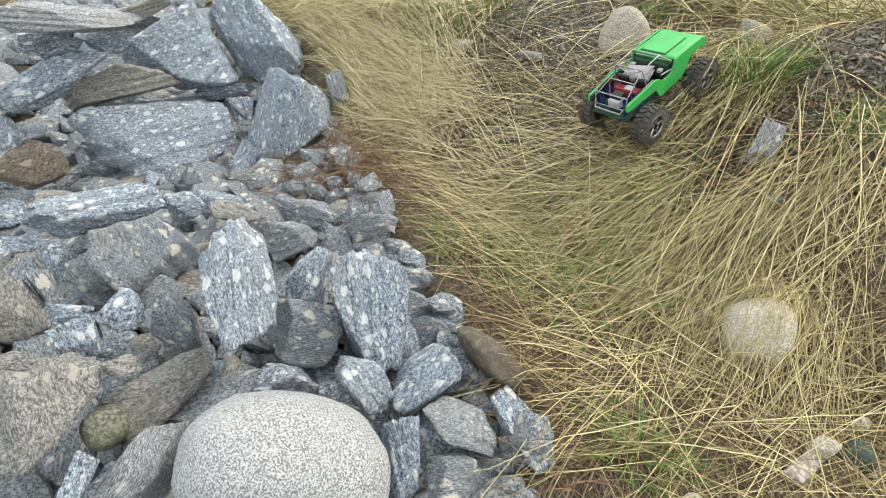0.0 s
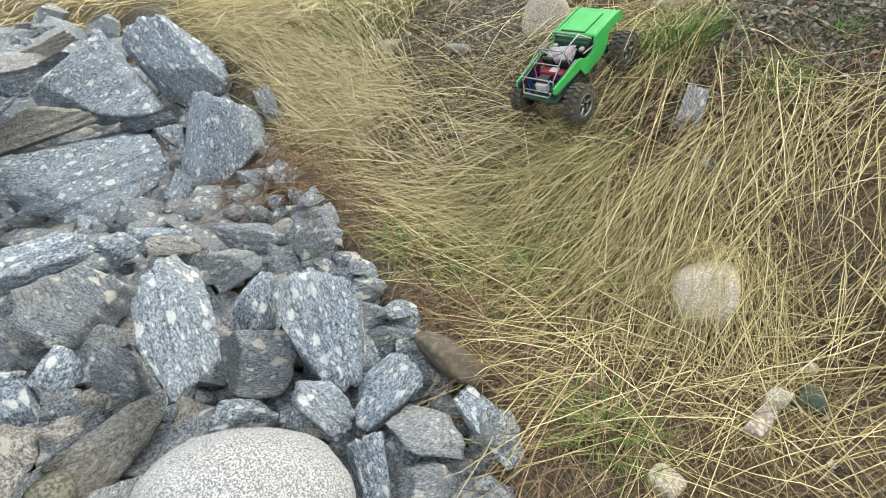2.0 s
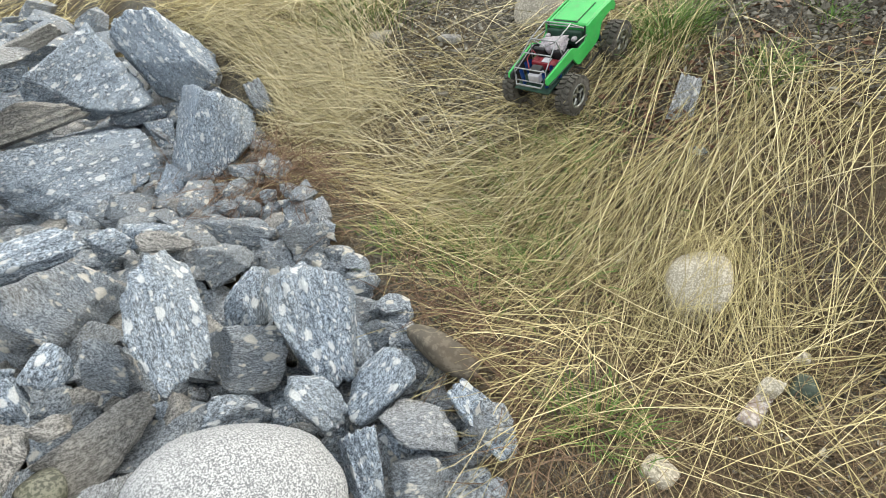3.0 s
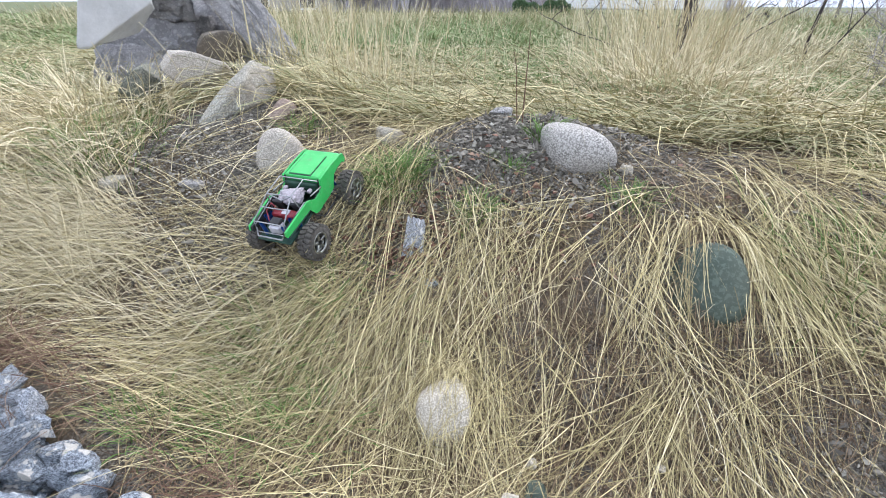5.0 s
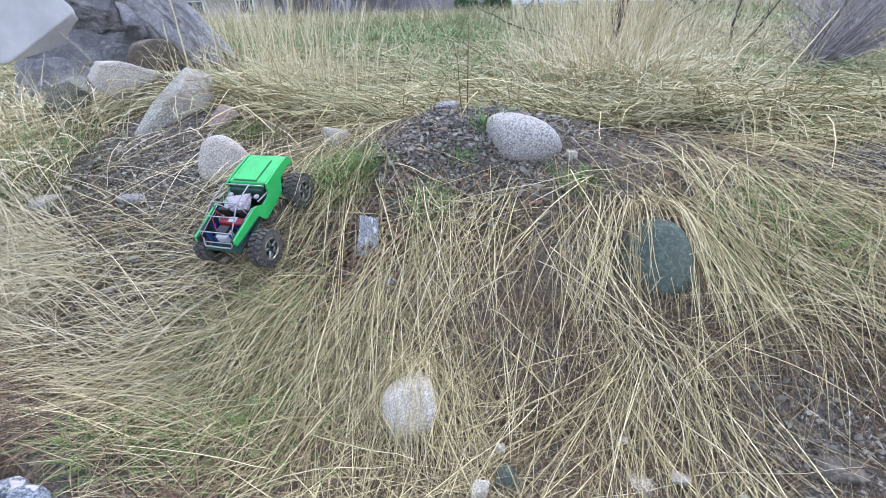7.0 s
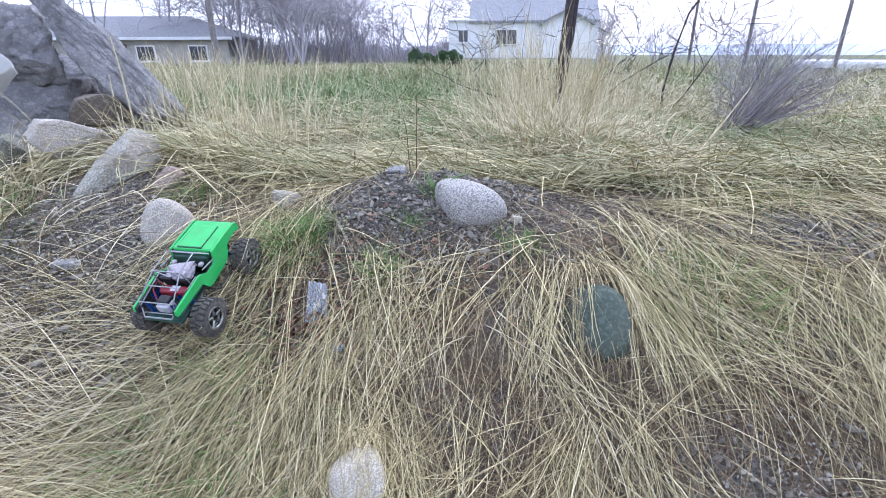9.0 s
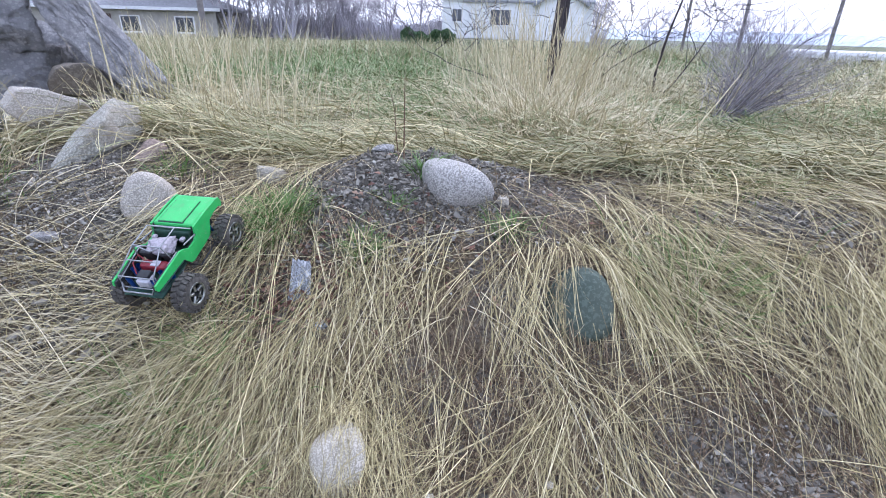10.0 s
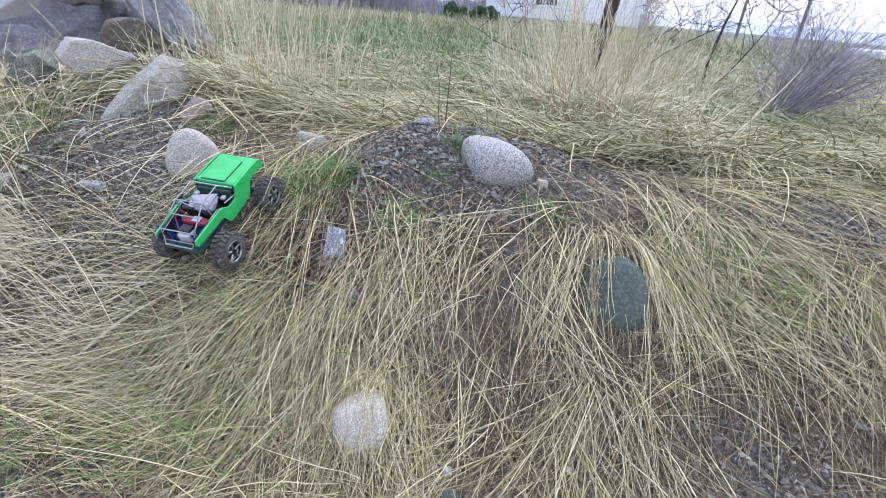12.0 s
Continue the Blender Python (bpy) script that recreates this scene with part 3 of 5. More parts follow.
stone("stone", -0.461, 1.563, 0.755, 0.080, 0.049, 0.046, M_TAN, "small flat tan stone beside a grey slab", 1009, rx=-25, ry=4, rz=16, hard=3.6)
stone("stone", -0.308, 1.367, 0.638, 0.054, 0.049, 0.040, M_GNEISS, "small grey stone among straw", 404)
stone("stone", 0.288, 1.752, 0.924, 0.045, 0.041, 0.043, M_TAN, "small tan pebble beside a boulder", 407)
stone("stone", -1.103, 2.048, 0.998, 0.141, 0.109, 0.103, M_RED, "small reddish stone on soil", 1148, rx=157, ry=-57, rz=49, hard=3.6)
stone("stone", -0.589, 1.958, 0.947, 0.121, 0.109, 0.096, M_TAN, "lichen-spotted stone in the straw", 414)
stone("stone", 0.289, 2.806, 0.917, 0.153, 0.076, 0.128, M_BROWNROCK, "brown slanting stone in the grass", 415, ry=-35, hard=14)
stone("stone", -0.324, 1.742, 0.927, 0.062, 0.055, 0.041, M_BEIGE, "small grey stone on the mound", 416)
stone("stone", -0.355, 1.695, 0.893, 0.047, 0.042, 0.074, M_RED, "small reddish stone on the mound", 417, hard=14)
stone("stone", -0.160, 1.967, 1.061, 0.089, 0.080, 0.031, M_BEIGE, "flat grey stone on top of the mound", 421)
stone("stone", -1.275, 1.637, 0.816, 0.107, 0.096, 0.043, M_BEIGE, "small grey stone on dark soil", 413)
stone("stone", -0.088, 1.763, 0.950, 0.041, 0.037, 0.034, M_TAN, "small tan pebble on the mound", 424)
stone("stone", -1.613, 1.618, 0.798, 0.109, 0.098, 0.069, M_TAN, "small tan stone on dark soil", 412)
stone("stone", 0.380, 0.890, 0.359, 0.071, 0.064, 0.027, M_TAN, "small tan stone in the soil", 426)
stone("stone", 0.468, 0.902, 0.370, 0.043, 0.039, 0.028, M_TAN, "small pale round pebble", 427)
stone("stone", -0.014, 0.830, 0.373, 0.045, 0.027, 0.084, M_PALE, "white quartz stone in the straw", 418, hard=14)
stone("stone", 0.052, 0.880, 0.374, 0.064, 0.058, 0.036, M_GREENROCK, "small dark blue-grey stone in straw", 428)
stone("stone", 0.840, 0.936, 0.392, 0.100, 0.090, 0.035, M_BROWNROCK, "small brown stone in the soil", 429)
stone("stone", 0.035, 0.946, 0.397, 0.028, 0.025, 0.030, M_PALE, "small white pebble in straw", 419)
stone("stone", 0.350, 0.980, 0.408, 0.026, 0.024, 0.017, M_PALE, "small white pebble in straw", 420)
stone("stone", -0.027, 0.806, 0.352, 0.045, 0.115, 0.045, M_QUARTZ, "pinkish quartz stone in the straw", 430, hard=14, rx=14, rz=-12)
stone("stone", -0.161, 0.583, 0.313, 0.073, 0.066, 0.026, M_PALE, "small pale stone in the straw", 432)
stone("stone", 0.016, 0.954, 0.368, 0.049, 0.044, 0.017, M_TAN, "small tan pebble in straw", 433)
stone("stone", 0.656, 1.381, 0.680, 0.075, 0.068, 0.026, M_BROWNROCK, "small brown stone in straw", 434)
stone("stone", -1.309, 2.082, 1.064, 0.401, 0.195, 0.169, M_LICHEN, "flat-topped lichen-grey boulder tilted on the soil", 1033, rx=12, ry=31, rz=-141, hard=26, rough=0.45)
stone("stone", -1.659, 2.318, 1.116, 0.318, 0.197, 0.190, M_BUFF, "broad pale flat rock among dry grass", 1078, rx=-8, ry=24, rz=33, hard=26, rough=0.7)
stone("stone", -1.907, 2.236, 1.050, 0.251, 0.184, 0.172, M_MOSSROCK, "dull greenish rock among dry grass", 1071, rx=-15, ry=-54, rz=54, hard=26)
stone("stone", -0.209, 1.035, 0.437, 0.195, 0.152, 0.147, M_PALE, "pale speckled stone half covered by straw", 1114, rx=-95, ry=-44, rz=111, hard=3.6, rough=0.3)



# ---------- straw and grass ----------
DRAPED = ((-0.209, 1.035, 0.1, 0.1), (0.502, 1.4, 0.13, 0.1))


def drape(x, y):
    z = ground(x, y)
    for cx, cy, r, h in DRAPED:
        z = z + h * np.clip(1 - (((x - cx) / r) ** 2 + ((y - cy) / r) ** 2) * 0.6, 0, 1)
    return z


def strands(name, mat, root, ang, length, width, phi0, phi1, seed, curl=0.3, off=0.004, layer=0.03, n=6, label="", category="grass", kind="stuff", on=drape, follow=1.0):
    """Many thin blades: each leaves the ground at the slope phi0, bends over to phi1 and comes to rest on what lies below."""
    r = np.random.RandomState(seed)
    N = len(root)
    s = np.linspace(0, 1, n)
    head = ang[:, None] + (r.normal(0, curl, N)[:, None]) * s[None] + 0.04 * np.sin(6 * s[None] + r.uniform(0, 6.28, N)[:, None])
    fall = np.arctan((ground(root[:, 0] + 0.12 * np.cos(ang), root[:, 1] + 0.12 * np.sin(ang)) - ground(root[:, 0], root[:, 1])) / 0.12)
    phi = phi0[:, None] + (phi1 - phi0)[:, None] * s[None] + follow * fall[:, None]
    step = (length / (n - 1))[:, None]
    dx, dy, dz = np.cos(phi) * np.cos(head) * step, np.cos(phi) * np.sin(head) * step, np.sin(phi) * step
    zero = np.zeros((N, 1))
    X = root[:, :1] + np.concatenate([zero, np.cumsum(dx[:, :-1], 1)], 1)
    Y = root[:, 1:] + np.concatenate([zero, np.cumsum(dy[:, :-1], 1)], 1)
    Z = np.concatenate([zero, np.cumsum(dz[:, :-1], 1)], 1) + ground(root[:, 0], root[:, 1])[:, None]
    rest = on(X, Y) + off + (r.uniform(0, 1, N) ** 2 * layer)[:, None]
    Z = np.maximum(Z, rest)
    Z[:, 0] -= 0.01
    tw = r.uniform(-0.9, 0.9, N)[:, None]
    px, py = -np.sin(head) * np.cos(tw), np.cos(head) * np.cos(tw)
    pz = np.broadcast_to(np.sin(tw), px.shape)
    w = (width[:, None] * (1 - 0.5 * s[None] ** 2)) / 2
    A = np.stack([X + px * w, Y + py * w, Z + pz * w], -1)
    B = np.stack([X - px * w, Y - py * w, Z - pz * w], -1)
    V = np.stack([A, B], 2).reshape(-1, 3)
    i = (np.arange(N)[:, None] * (2 * n) + 2 * np.arange(n - 1)[None]).ravel()
    F = np.stack([i, i + 1, i + 3, i + 2], -1)
    return tagged(new(name, mesh_of(name, V, F, [mat])), label, category, kind=kind)


# bare earth shows here: centre, half-widths, how bare
BARE = ((-0.12, 1.79, 0.37, 0.18, 1.0), (0.15, 2.0, 0.42, 0.14, 0.95), (-1.36, 1.7, 0.42, 0.25, 0.92), (0.98, 1.0, 0.34, 0.22, 0.9), (1.35, 1.75, 0.4, 0.13, 0.85), (0.35, 0.75, 0.4, 0.16, 0.6),
        (-0.42, 1.48, 0.13, 0.15, 0.92), (-0.02, 1.33, 0.3, 0.22, 0.3), (-1.08, 1.36, 0.22, 0.13, 0.45), (-0.75, 1.54, 0.16, 0.16, 0.75), (-1.0, 1.75, 0.12, 0.12, 0.8), (-0.21, 1.02, 0.09, 0.1, 0.35), (0.4, 1.9, 0.16, 0.08, 0.9), (0.48, 1.36, 0.16, 0.11, 0.93), (-1.3, 1.98, 0.3, 0.14, 0.97), (-1.68, 2.18, 0.24, 0.12, 0.9), (-1.25, 2.05, 0.2, 0.12, 0.9), (-0.48, 0.72, 0.22, 0.16, 0.6), (-0.3, 0.8, 0.14, 0.1, 0.4), (-0.25, 0.6, 0.34, 0.2, 0.75))


def covered(x, y):
    """1 where straw may lie, towards 0 on bare earth."""
    d = np.ones(np.shape(x))
    for cx, cy, rx, ry, k in BARE:
        d = d * (1 - k * np.exp(-(((x - cx) / rx) ** 2 + ((y - cy) / ry) ** 2) ** 2))
    return d


def thick(x, y):
    """How thickly straw lies, 0 to 1."""
    d = np.clip(0.8 + 0.35 * lumps(x, y, 5, 8), 0.25, 1) * covered(x, y)
    return d * smooth(-0.06, 0.03, y - rock_edge(x)) * (0.45 + 0.55 * smooth(0.55, 1.0, y)) * (1 - 0.45 * smooth(1.95, 2.3, y))


def lay(x, y, r):
    """The way straw lies: down the bank, swept to the side on its left part and parted round the dark boulder."""
    a = np.full(len(x), -math.pi / 2)
    a = a - 1.35 * smooth(-0.28, -0.72, x) * smooth(2.1, 1.5, y)
    a = a + 0.45 * smooth(0.45, 0.9, x) - 0.35 * smooth(0.45, 0.1, x) * smooth(-0.35, 0.0, x)
    a = a + (0.45 - 0.25 * smooth(-0.35, -0.7, x)) * lumps(x, y, 3.2, 21)
    return a + r.normal(0, 1, len(x)) * (0.52 - 0.17 * smooth(-0.35, -0.7, x) - 0.12 * smooth(0.4, 0.7, x))


def scatter(N, x0, x1, y0, y1, dens, seed):
    r = np.random.RandomState(seed)
    P = np.stack([r.uniform(x0, x1, N), r.uniform(y0, y1, N)], 1)
    return P[r.uniform(0, 1, N) < dens(P[:, 0], P[:, 1])], r


# a matted layer of short broken straw
P, r = scatter(100000, -3.0, 2.7, 0.0, 2.5, thick, 31)
k = len(P)
strands("dry_grass", M_LITTER, P, r.uniform(0, 6.28, k), r.uniform(0.05, 0.2, k), r.uniform(0.0012, 0.0026, k),
        r.uniform(-0.2, 0.3, k), r.uniform(-0.6, -0.1, k), 32, 0.2, 0.001, 0.012, 3, label="matted short broken straw covering the bank")


def tussocks(N, each, x0, x1, y0, y1, seed, length, label, spread_by=0.38, mat=M_STRAW, layer=0.035):
    """Sheaves of long straw, each fanned out from one root and fallen over."""
    r = np.random.RandomState(seed)
    C = np.stack([r.uniform(x0, x1, N), r.uniform(y0, y1, N)], 1)
    C = C[r.uniform(0, 1, N) < thick(C[:, 0], C[:, 1])]
    way = lay(C[:, 0], C[:, 1], r)
    m = r.randint(each // 2, each * 3 // 2, len(C))
    P = np.repeat(C, m, 0)
    k = len(P)
    P = P + r.normal(0, 0.03, (k, 2))
    A = np.repeat(way, m) + r.normal(0, 1, k) * spread_by * (1 - 0.2 * smooth(-0.35, -0.7, P[:, 0]))
    L = r.uniform(*length, k)
    mid, tip = P + 0.5 * L[:, None] * np.stack([np.cos(A), np.sin(A)], 1), P + 0.9 * L[:, None] * np.stack([np.cos(A), np.sin(A)], 1)
    ok = r.uniform(0, 1, k) < 0.04 + np.minimum(thick(P[:, 0], P[:, 1]), np.minimum(thick(mid[:, 0], mid[:, 1]), 0.1 + thick(tip[:, 0], tip[:, 1])))
    P, A, L = P[ok], A[ok], L[ok]
    k = len(P)
    strands("dry_grass", mat, P, A, L, (0.0009 + 0.002 * r.uniform(0, 1, k) ** 1.6) * (0.85 + 0.15 * smooth(0.8, 1.5, P[:, 1])), r.uniform(0.02, 0.5, k), r.uniform(-0.5, 0.0, k), seed + 1, 0.1, 0.004, layer, 7, label=label)


tussocks(1650, 27, -3.0, 2.7, 0.4, 2.4, 33, (0.22, 0.55), "long flattened dry yellow straw combed down the bank", 0.3)
tussocks(330, 12, -2.6, -0.3, 0.8, 1.9, 39, (0.25, 0.5), "long swept yellow straw sheaves on the bank", 0.35)
tussocks(500, 8, -3.0, 2.7, 0.4, 2.5, 37, (0.15, 0.4), "coarse pale straw sheaves on the bank", 0.6, M_REED, 0.05)
tussocks(520, 16, -2.2, -0.8, 1.05, 2.0, 45, (0.25, 0.55), "pale straw sheaves combed beside the rubble", 0.3, M_REED)
tussocks(130, 13, -0.95, -0.25, 1.25, 1.8, 145, (0.2, 0.45), "pale straw sheaves on the upper bank", 0.4)
# paler straw colour here stands in for sky light reflected off the sheaves
tussocks(260, 22, -2.4, -1.3, 1.15, 1.75, 245, (0.3, 0.6), "bright straw sheaves falling towards the rubble", 0.22, M_REED, 0.08)
r = np.random.RandomState(251)
k = 130
P = np.stack([r.normal(-0.36, 0.12, k), r.normal(0.68, 0.09, k)], 1)
strands("dry_grass", M_STRAW, P, -2.5 + r.normal(0, 0.5, k), r.uniform(0.2, 0.45, k), r.uniform(0.001, 0.002, k), r.uniform(0.15, 0.6, k), r.uniform(-0.5, 0.0, k), 252, 0.15, 0.03, 0.12, 7, label="long straw lying over the end of the rubble")
# fine brown litter low on the bank
P, r = scatter(60000, -0.7, 2.4, 0.1, 1.3, lambda x, y: smooth(-0.03, 0.05, y - rock_edge(x)) * (0.45 + 0.35 * lumps(x, y, 6, 14)) * (0.3 + 0.7 * covered(x, y)), 47)
k = len(P)
strands("dry_grass", M_BROWNLITTER, P, r.uniform(0, 6.28, k), r.uniform(0.05, 0.22, k), r.uniform(0.0009, 0.0019, k),
        r.uniform(-0.1, 0.4, k), r.uniform(-0.6, 0.0, k), 48, 0.25, 0.002, 0.022, 4, label="fine brown straw litter on the lower bank")
P, r = scatter(9000, -0.7, 2.4, 0.3, 1.5, lambda x, y: smooth(-0.03, 0.05, y - rock_edge(x)) * (0.3 + 0.3 * lumps(x, y, 4, 16)) * covered(x, y), 49)
k = len(P)
strands("dry_grass", M_STRAW, P, lay(P[:, 0], P[:, 1], r) + r.normal(0, 0.6, k), r.uniform(0.15, 0.4, k), r.uniform(0.0008, 0.0016, k),
        r.uniform(0.0, 0.4, k), r.uniform(-0.5, 0.0, k), 50, 0.15, 0.006, 0.035, 6, label="thin yellow straw on the lower bank")
# stray stalks lying across
P, r = scatter(6000, -2.6, 2.6, 0.5, 2.6, thick, 35)
k = len(P)
A, L = r.uniform(0, 6.28, k), r.uniform(0.12, 0.55, k)
ok = r.uniform(0, 1, k) < (1 - 0.35 * smooth(-0.4, -0.8, P[:, 0])) * 0.05 + (1 - 0.35 * smooth(-0.4, -0.8, P[:, 0])) * thick(P[:, 0] + 0.7 * L * np.cos(A), P[:, 1] + 0.7 * L * np.sin(A))
P, A, L = P[ok], A[ok], L[ok]
k = len(P)
strands("dry_grass", M_STRAW, P, A, L, r.uniform(0.0011, 0.0021, k),
        r.uniform(0.0, 0.35, k), r.uniform(-0.4, 0.0, k), 36, 0.08, 0.012, 0.05, 7, label="stray pale straw stalks lying across the bank", on=ground)


# coarser straw further along the bank
P, r = scatter(16000, -6.5, 6.5, -1.5, 2.6, lambda x, y: (np.abs(x) > 2.5) * (y > 0.9 + 0.3 * lumps(x, y, 2, 6)) + (x > 0.2) * (y < 0.5) * 0.35, 95)
k = len(P)
strands("dry_grass", M_STRAW, P, -1.57 + r.normal(0, 0.9, k), r.uniform(0.2, 0.5, k), r.uniform(0.003, 0.006, k), r.uniform(0.0, 0.5, k), r.uniform(-0.5, 0.0, k), 96, 0.15, 0.004, 0.04, 5,
        label="coarse dry straw along the bank", on=ground)


# the meadow behind
def wedge(N, y0, y1, seed, power=1.6, half=1.25):
    r = np.random.RandomState(seed)
    y = y0 + (y1 - y0) * r.uniform(0, 1, N) ** power
    return np.stack([r.uniform(-half, half, N) * (y + 0.6), y], 1), r


P, r = wedge(46000, 2.2, 14, 41)
k = len(P)
w = 0.0026 + 0.0008 * P[:, 1]
strands("meadow_grass", M_STRAW_FIELD, P, math.pi + 1.2 * lumps(P[:, 0], P[:, 1], 1.6, 12) + r.normal(0, 1.0, k), r.uniform(0.2, 0.5, k), w,
        r.uniform(0.1, 0.9, k), r.uniform(-0.7, 0.1, k), 42, 0.15, 0.006, 0.05, 5, label="yellow-green tangled meadow grass", on=ground)
P, r = wedge(9000, 2.15, 5.2, 241, 1.2)
k = len(P)
strands("meadow_grass", M_STRAW, P, r.uniform(0, 6.28, k), r.uniform(0.25, 0.7, k), r.uniform(0.002, 0.0045, k), r.uniform(0.0, 0.5, k), r.uniform(-0.5, 0.1, k), 242, 0.25, 0.02, 0.12, 6, label="tangled fallen stalks on the meadow", on=ground)
P, r = wedge(60000, 2.4, 14, 43, 1.4)
k = len(P)
g = smooth(-0.1, 0.35, lumps(P[:, 0], P[:, 1], 1.4, 13) + 0.6 * smooth(3.6, 6, P[:, 1]) * smooth(2, -0.5, P[:, 0]) - 0.3)
keep = r.uniform(0, 1, k) < g
P = P[keep]
k = len(P)
strands("meadow_grass", M_GREEN_FIELD, P, r.uniform(0, 6.28, k), r.uniform(0.1, 0.28, k), 0.0024 + 0.0009 * P[:, 1],
        r.uniform(0.6, 1.4, k), r.uniform(-0.6, 0.6, k), 44, 0.4, 0.004, 0.02, 4, label="fresh green meadow grass", on=ground)


# upright dry stands: centre, half-widths, count, height
def stand(cx, cy, rx, ry, N, hgt, seed, lean=0.25, mat=M_REED, label="upright pale dry grass stand"):
    r = np.random.RandomState(seed)
    P = np.stack([cx + r.normal(0, rx, N), cy + r.normal(0, ry, N)], 1)
    out = np.arctan2(P[:, 1] - cy, P[:, 0] - cx) + r.normal(0, 0.9, N)
    tall = r.uniform(0.5, 1.0, N) * hgt
    strands("tall_grass", mat, P, out, tall, np.full(N, 0.003) + 0.0005 * cy, r.uniform(1.57 - lean * 1.6, 1.57, N), r.uniform(1.35 - lean * 5, 1.5 - lean, N), seed + 1, 0.3, 0.004, 0.02, 7,
            label=label, on=ground, follow=0.0)


stand(0.85, 4.0, 0.3, 0.35, 420, 0.95, 51, 0.15)
stand(1.5, 4.3, 0.4, 0.4, 300, 0.5, 151, 0.3)
stand(0.75, 3.2, 0.28, 0.3, 1500, 0.46, 53, 0.5)
stand(1.0, 2.8, 0.28, 0.22, 1000, 0.3, 55, 0.6)
stand(-1.0, 3.2, 0.3, 0.4, 170, 0.5, 57)
stand(-1.35, 2.85, 0.22, 0.2, 120, 0.5, 59)
stand(-1.9, 8.0, 1.6, 0.8, 700, 0.4, 61)
stand(-5.0, 8.5, 1.6, 1.0, 900, 0.55, 62)
stand(1.8, 6.5, 1.0, 0.8, 500, 0.4, 63)
stand(-2.0, 2.0, 0.3, 0.2, 500, 0.4, 65, 0.6)


# the crest of the meadow, tall enough to hide what lies beyond
P, r = wedge(15000, 8.0, 12.5, 191, 1.0, 1.0)
k = len(P)
strands("meadow_grass", M_STRAW_FIELD, P, r.uniform(0, 6.28, k), r.uniform(0.2, 0.42, k), np.full(k, 0.008), r.uniform(0.7, 1.5, k), r.uniform(-0.2, 1.2, k), 192, 0.3, 0.004, 0.02, 5, label="tall dry grass along the meadow's crest", on=ground, follow=0.0)
P, r = wedge(12000, 5.5, 9.5, 193, 1.0, 0.5)
keep = r.uniform(0, 1, len(P)) < np.exp(-(((P[:, 0] + 1.3) / 1.5) ** 2))
P = P[keep]
k = len(P)
strands("meadow_grass", M_GREEN_FIELD, P, r.uniform(0, 6.28, k), r.uniform(0.14, 0.3, k), np.full(k, 0.006), r.uniform(0.8, 1.5, k), r.uniform(-0.4, 0.9, k), 194, 0.4, 0.004, 0.02, 5, label="fresh green grass near the meadow's crest", on=ground, follow=0.0)
# low straw patches along the meadow's right side
stand(3.6, 4.6, 0.7, 0.5, 700, 0.35, 161, 0.5)
stand(5.2, 6.0, 1.0, 0.7, 900, 0.4, 163, 0.5)
stand(3.0, 3.4, 0.5, 0.3, 600, 0.28, 165, 0.6)
stand(8.0, 8.5, 1.5, 1.0, 900, 0.4, 167, 0.5)
# tall reeds before the low house
stand(-2.4, 6.0, 0.5, 0.5, 260, 0.7, 169, 0.15)
stand(-1.15, 3.0, 0.25, 0.25, 110, 0.65, 171, 0.12)
# straw hanging before the broken concrete
stand(-2.25, 2.3, 0.25, 0.15, 420, 0.42, 181, 0.6)
# straw fallen over the dark boulder
r = np.random.RandomState(173)
k = 120
P = np.stack([r.normal(0.5, 0.14, k), r.normal(1.58, 0.04, k)], 1)
strands("dry_grass", M_STRAW, P, -1.57 + (P[:, 0] - 0.48) * 4.0 + r.normal(0, 0.22, k), r.uniform(0.25, 0.5, k), r.uniform(0.0014, 0.0028, k), r.uniform(0.2, 0.6, k), r.uniform(-0.6, -0.1, k), 174, 0.1, 0.004, 0.03, 8,
        label="long pale straw fallen over a dark boulder")
k = 240
P = np.stack([r.normal(-0.21, 0.08, k), r.normal(1.15, 0.05, k)], 1)
strands("dry_grass", M_STRAW, P, -1.57 + r.normal(0, 0.5, k), r.uniform(0.18, 0.4, k), r.uniform(0.0008, 0.0016, k), r.uniform(0.2, 0.6, k), r.uniform(-0.6, -0.1, k), 176, 0.1, 0.006, 0.03, 8,
        label="thin straw lying over a pale stone")


# green tufts
def tuft(cx, cy, rad, N, hgt, seed):
    r = np.random.RandomState(seed)
    P = np.stack([cx + r.normal(0, rad, N), cy + r.normal(0, rad * 0.7, N)], 1)
    out = np.arctan2(P[:, 1] - cy, P[:, 0] - cx) + r.normal(0, 0.6, N)
    strands("green_tuft", M_GREEN, P, out, r.uniform(0.5, 1, N) * hgt, np.full(N, 0.0028), r.uniform(0.8, 1.5, N), r.uniform(-0.5, 0.6, N), seed + 1, 0.3, 0.003, 0.01, 5, follow=0.0,
            label="fresh green grass tuft on the bank", category="grass")


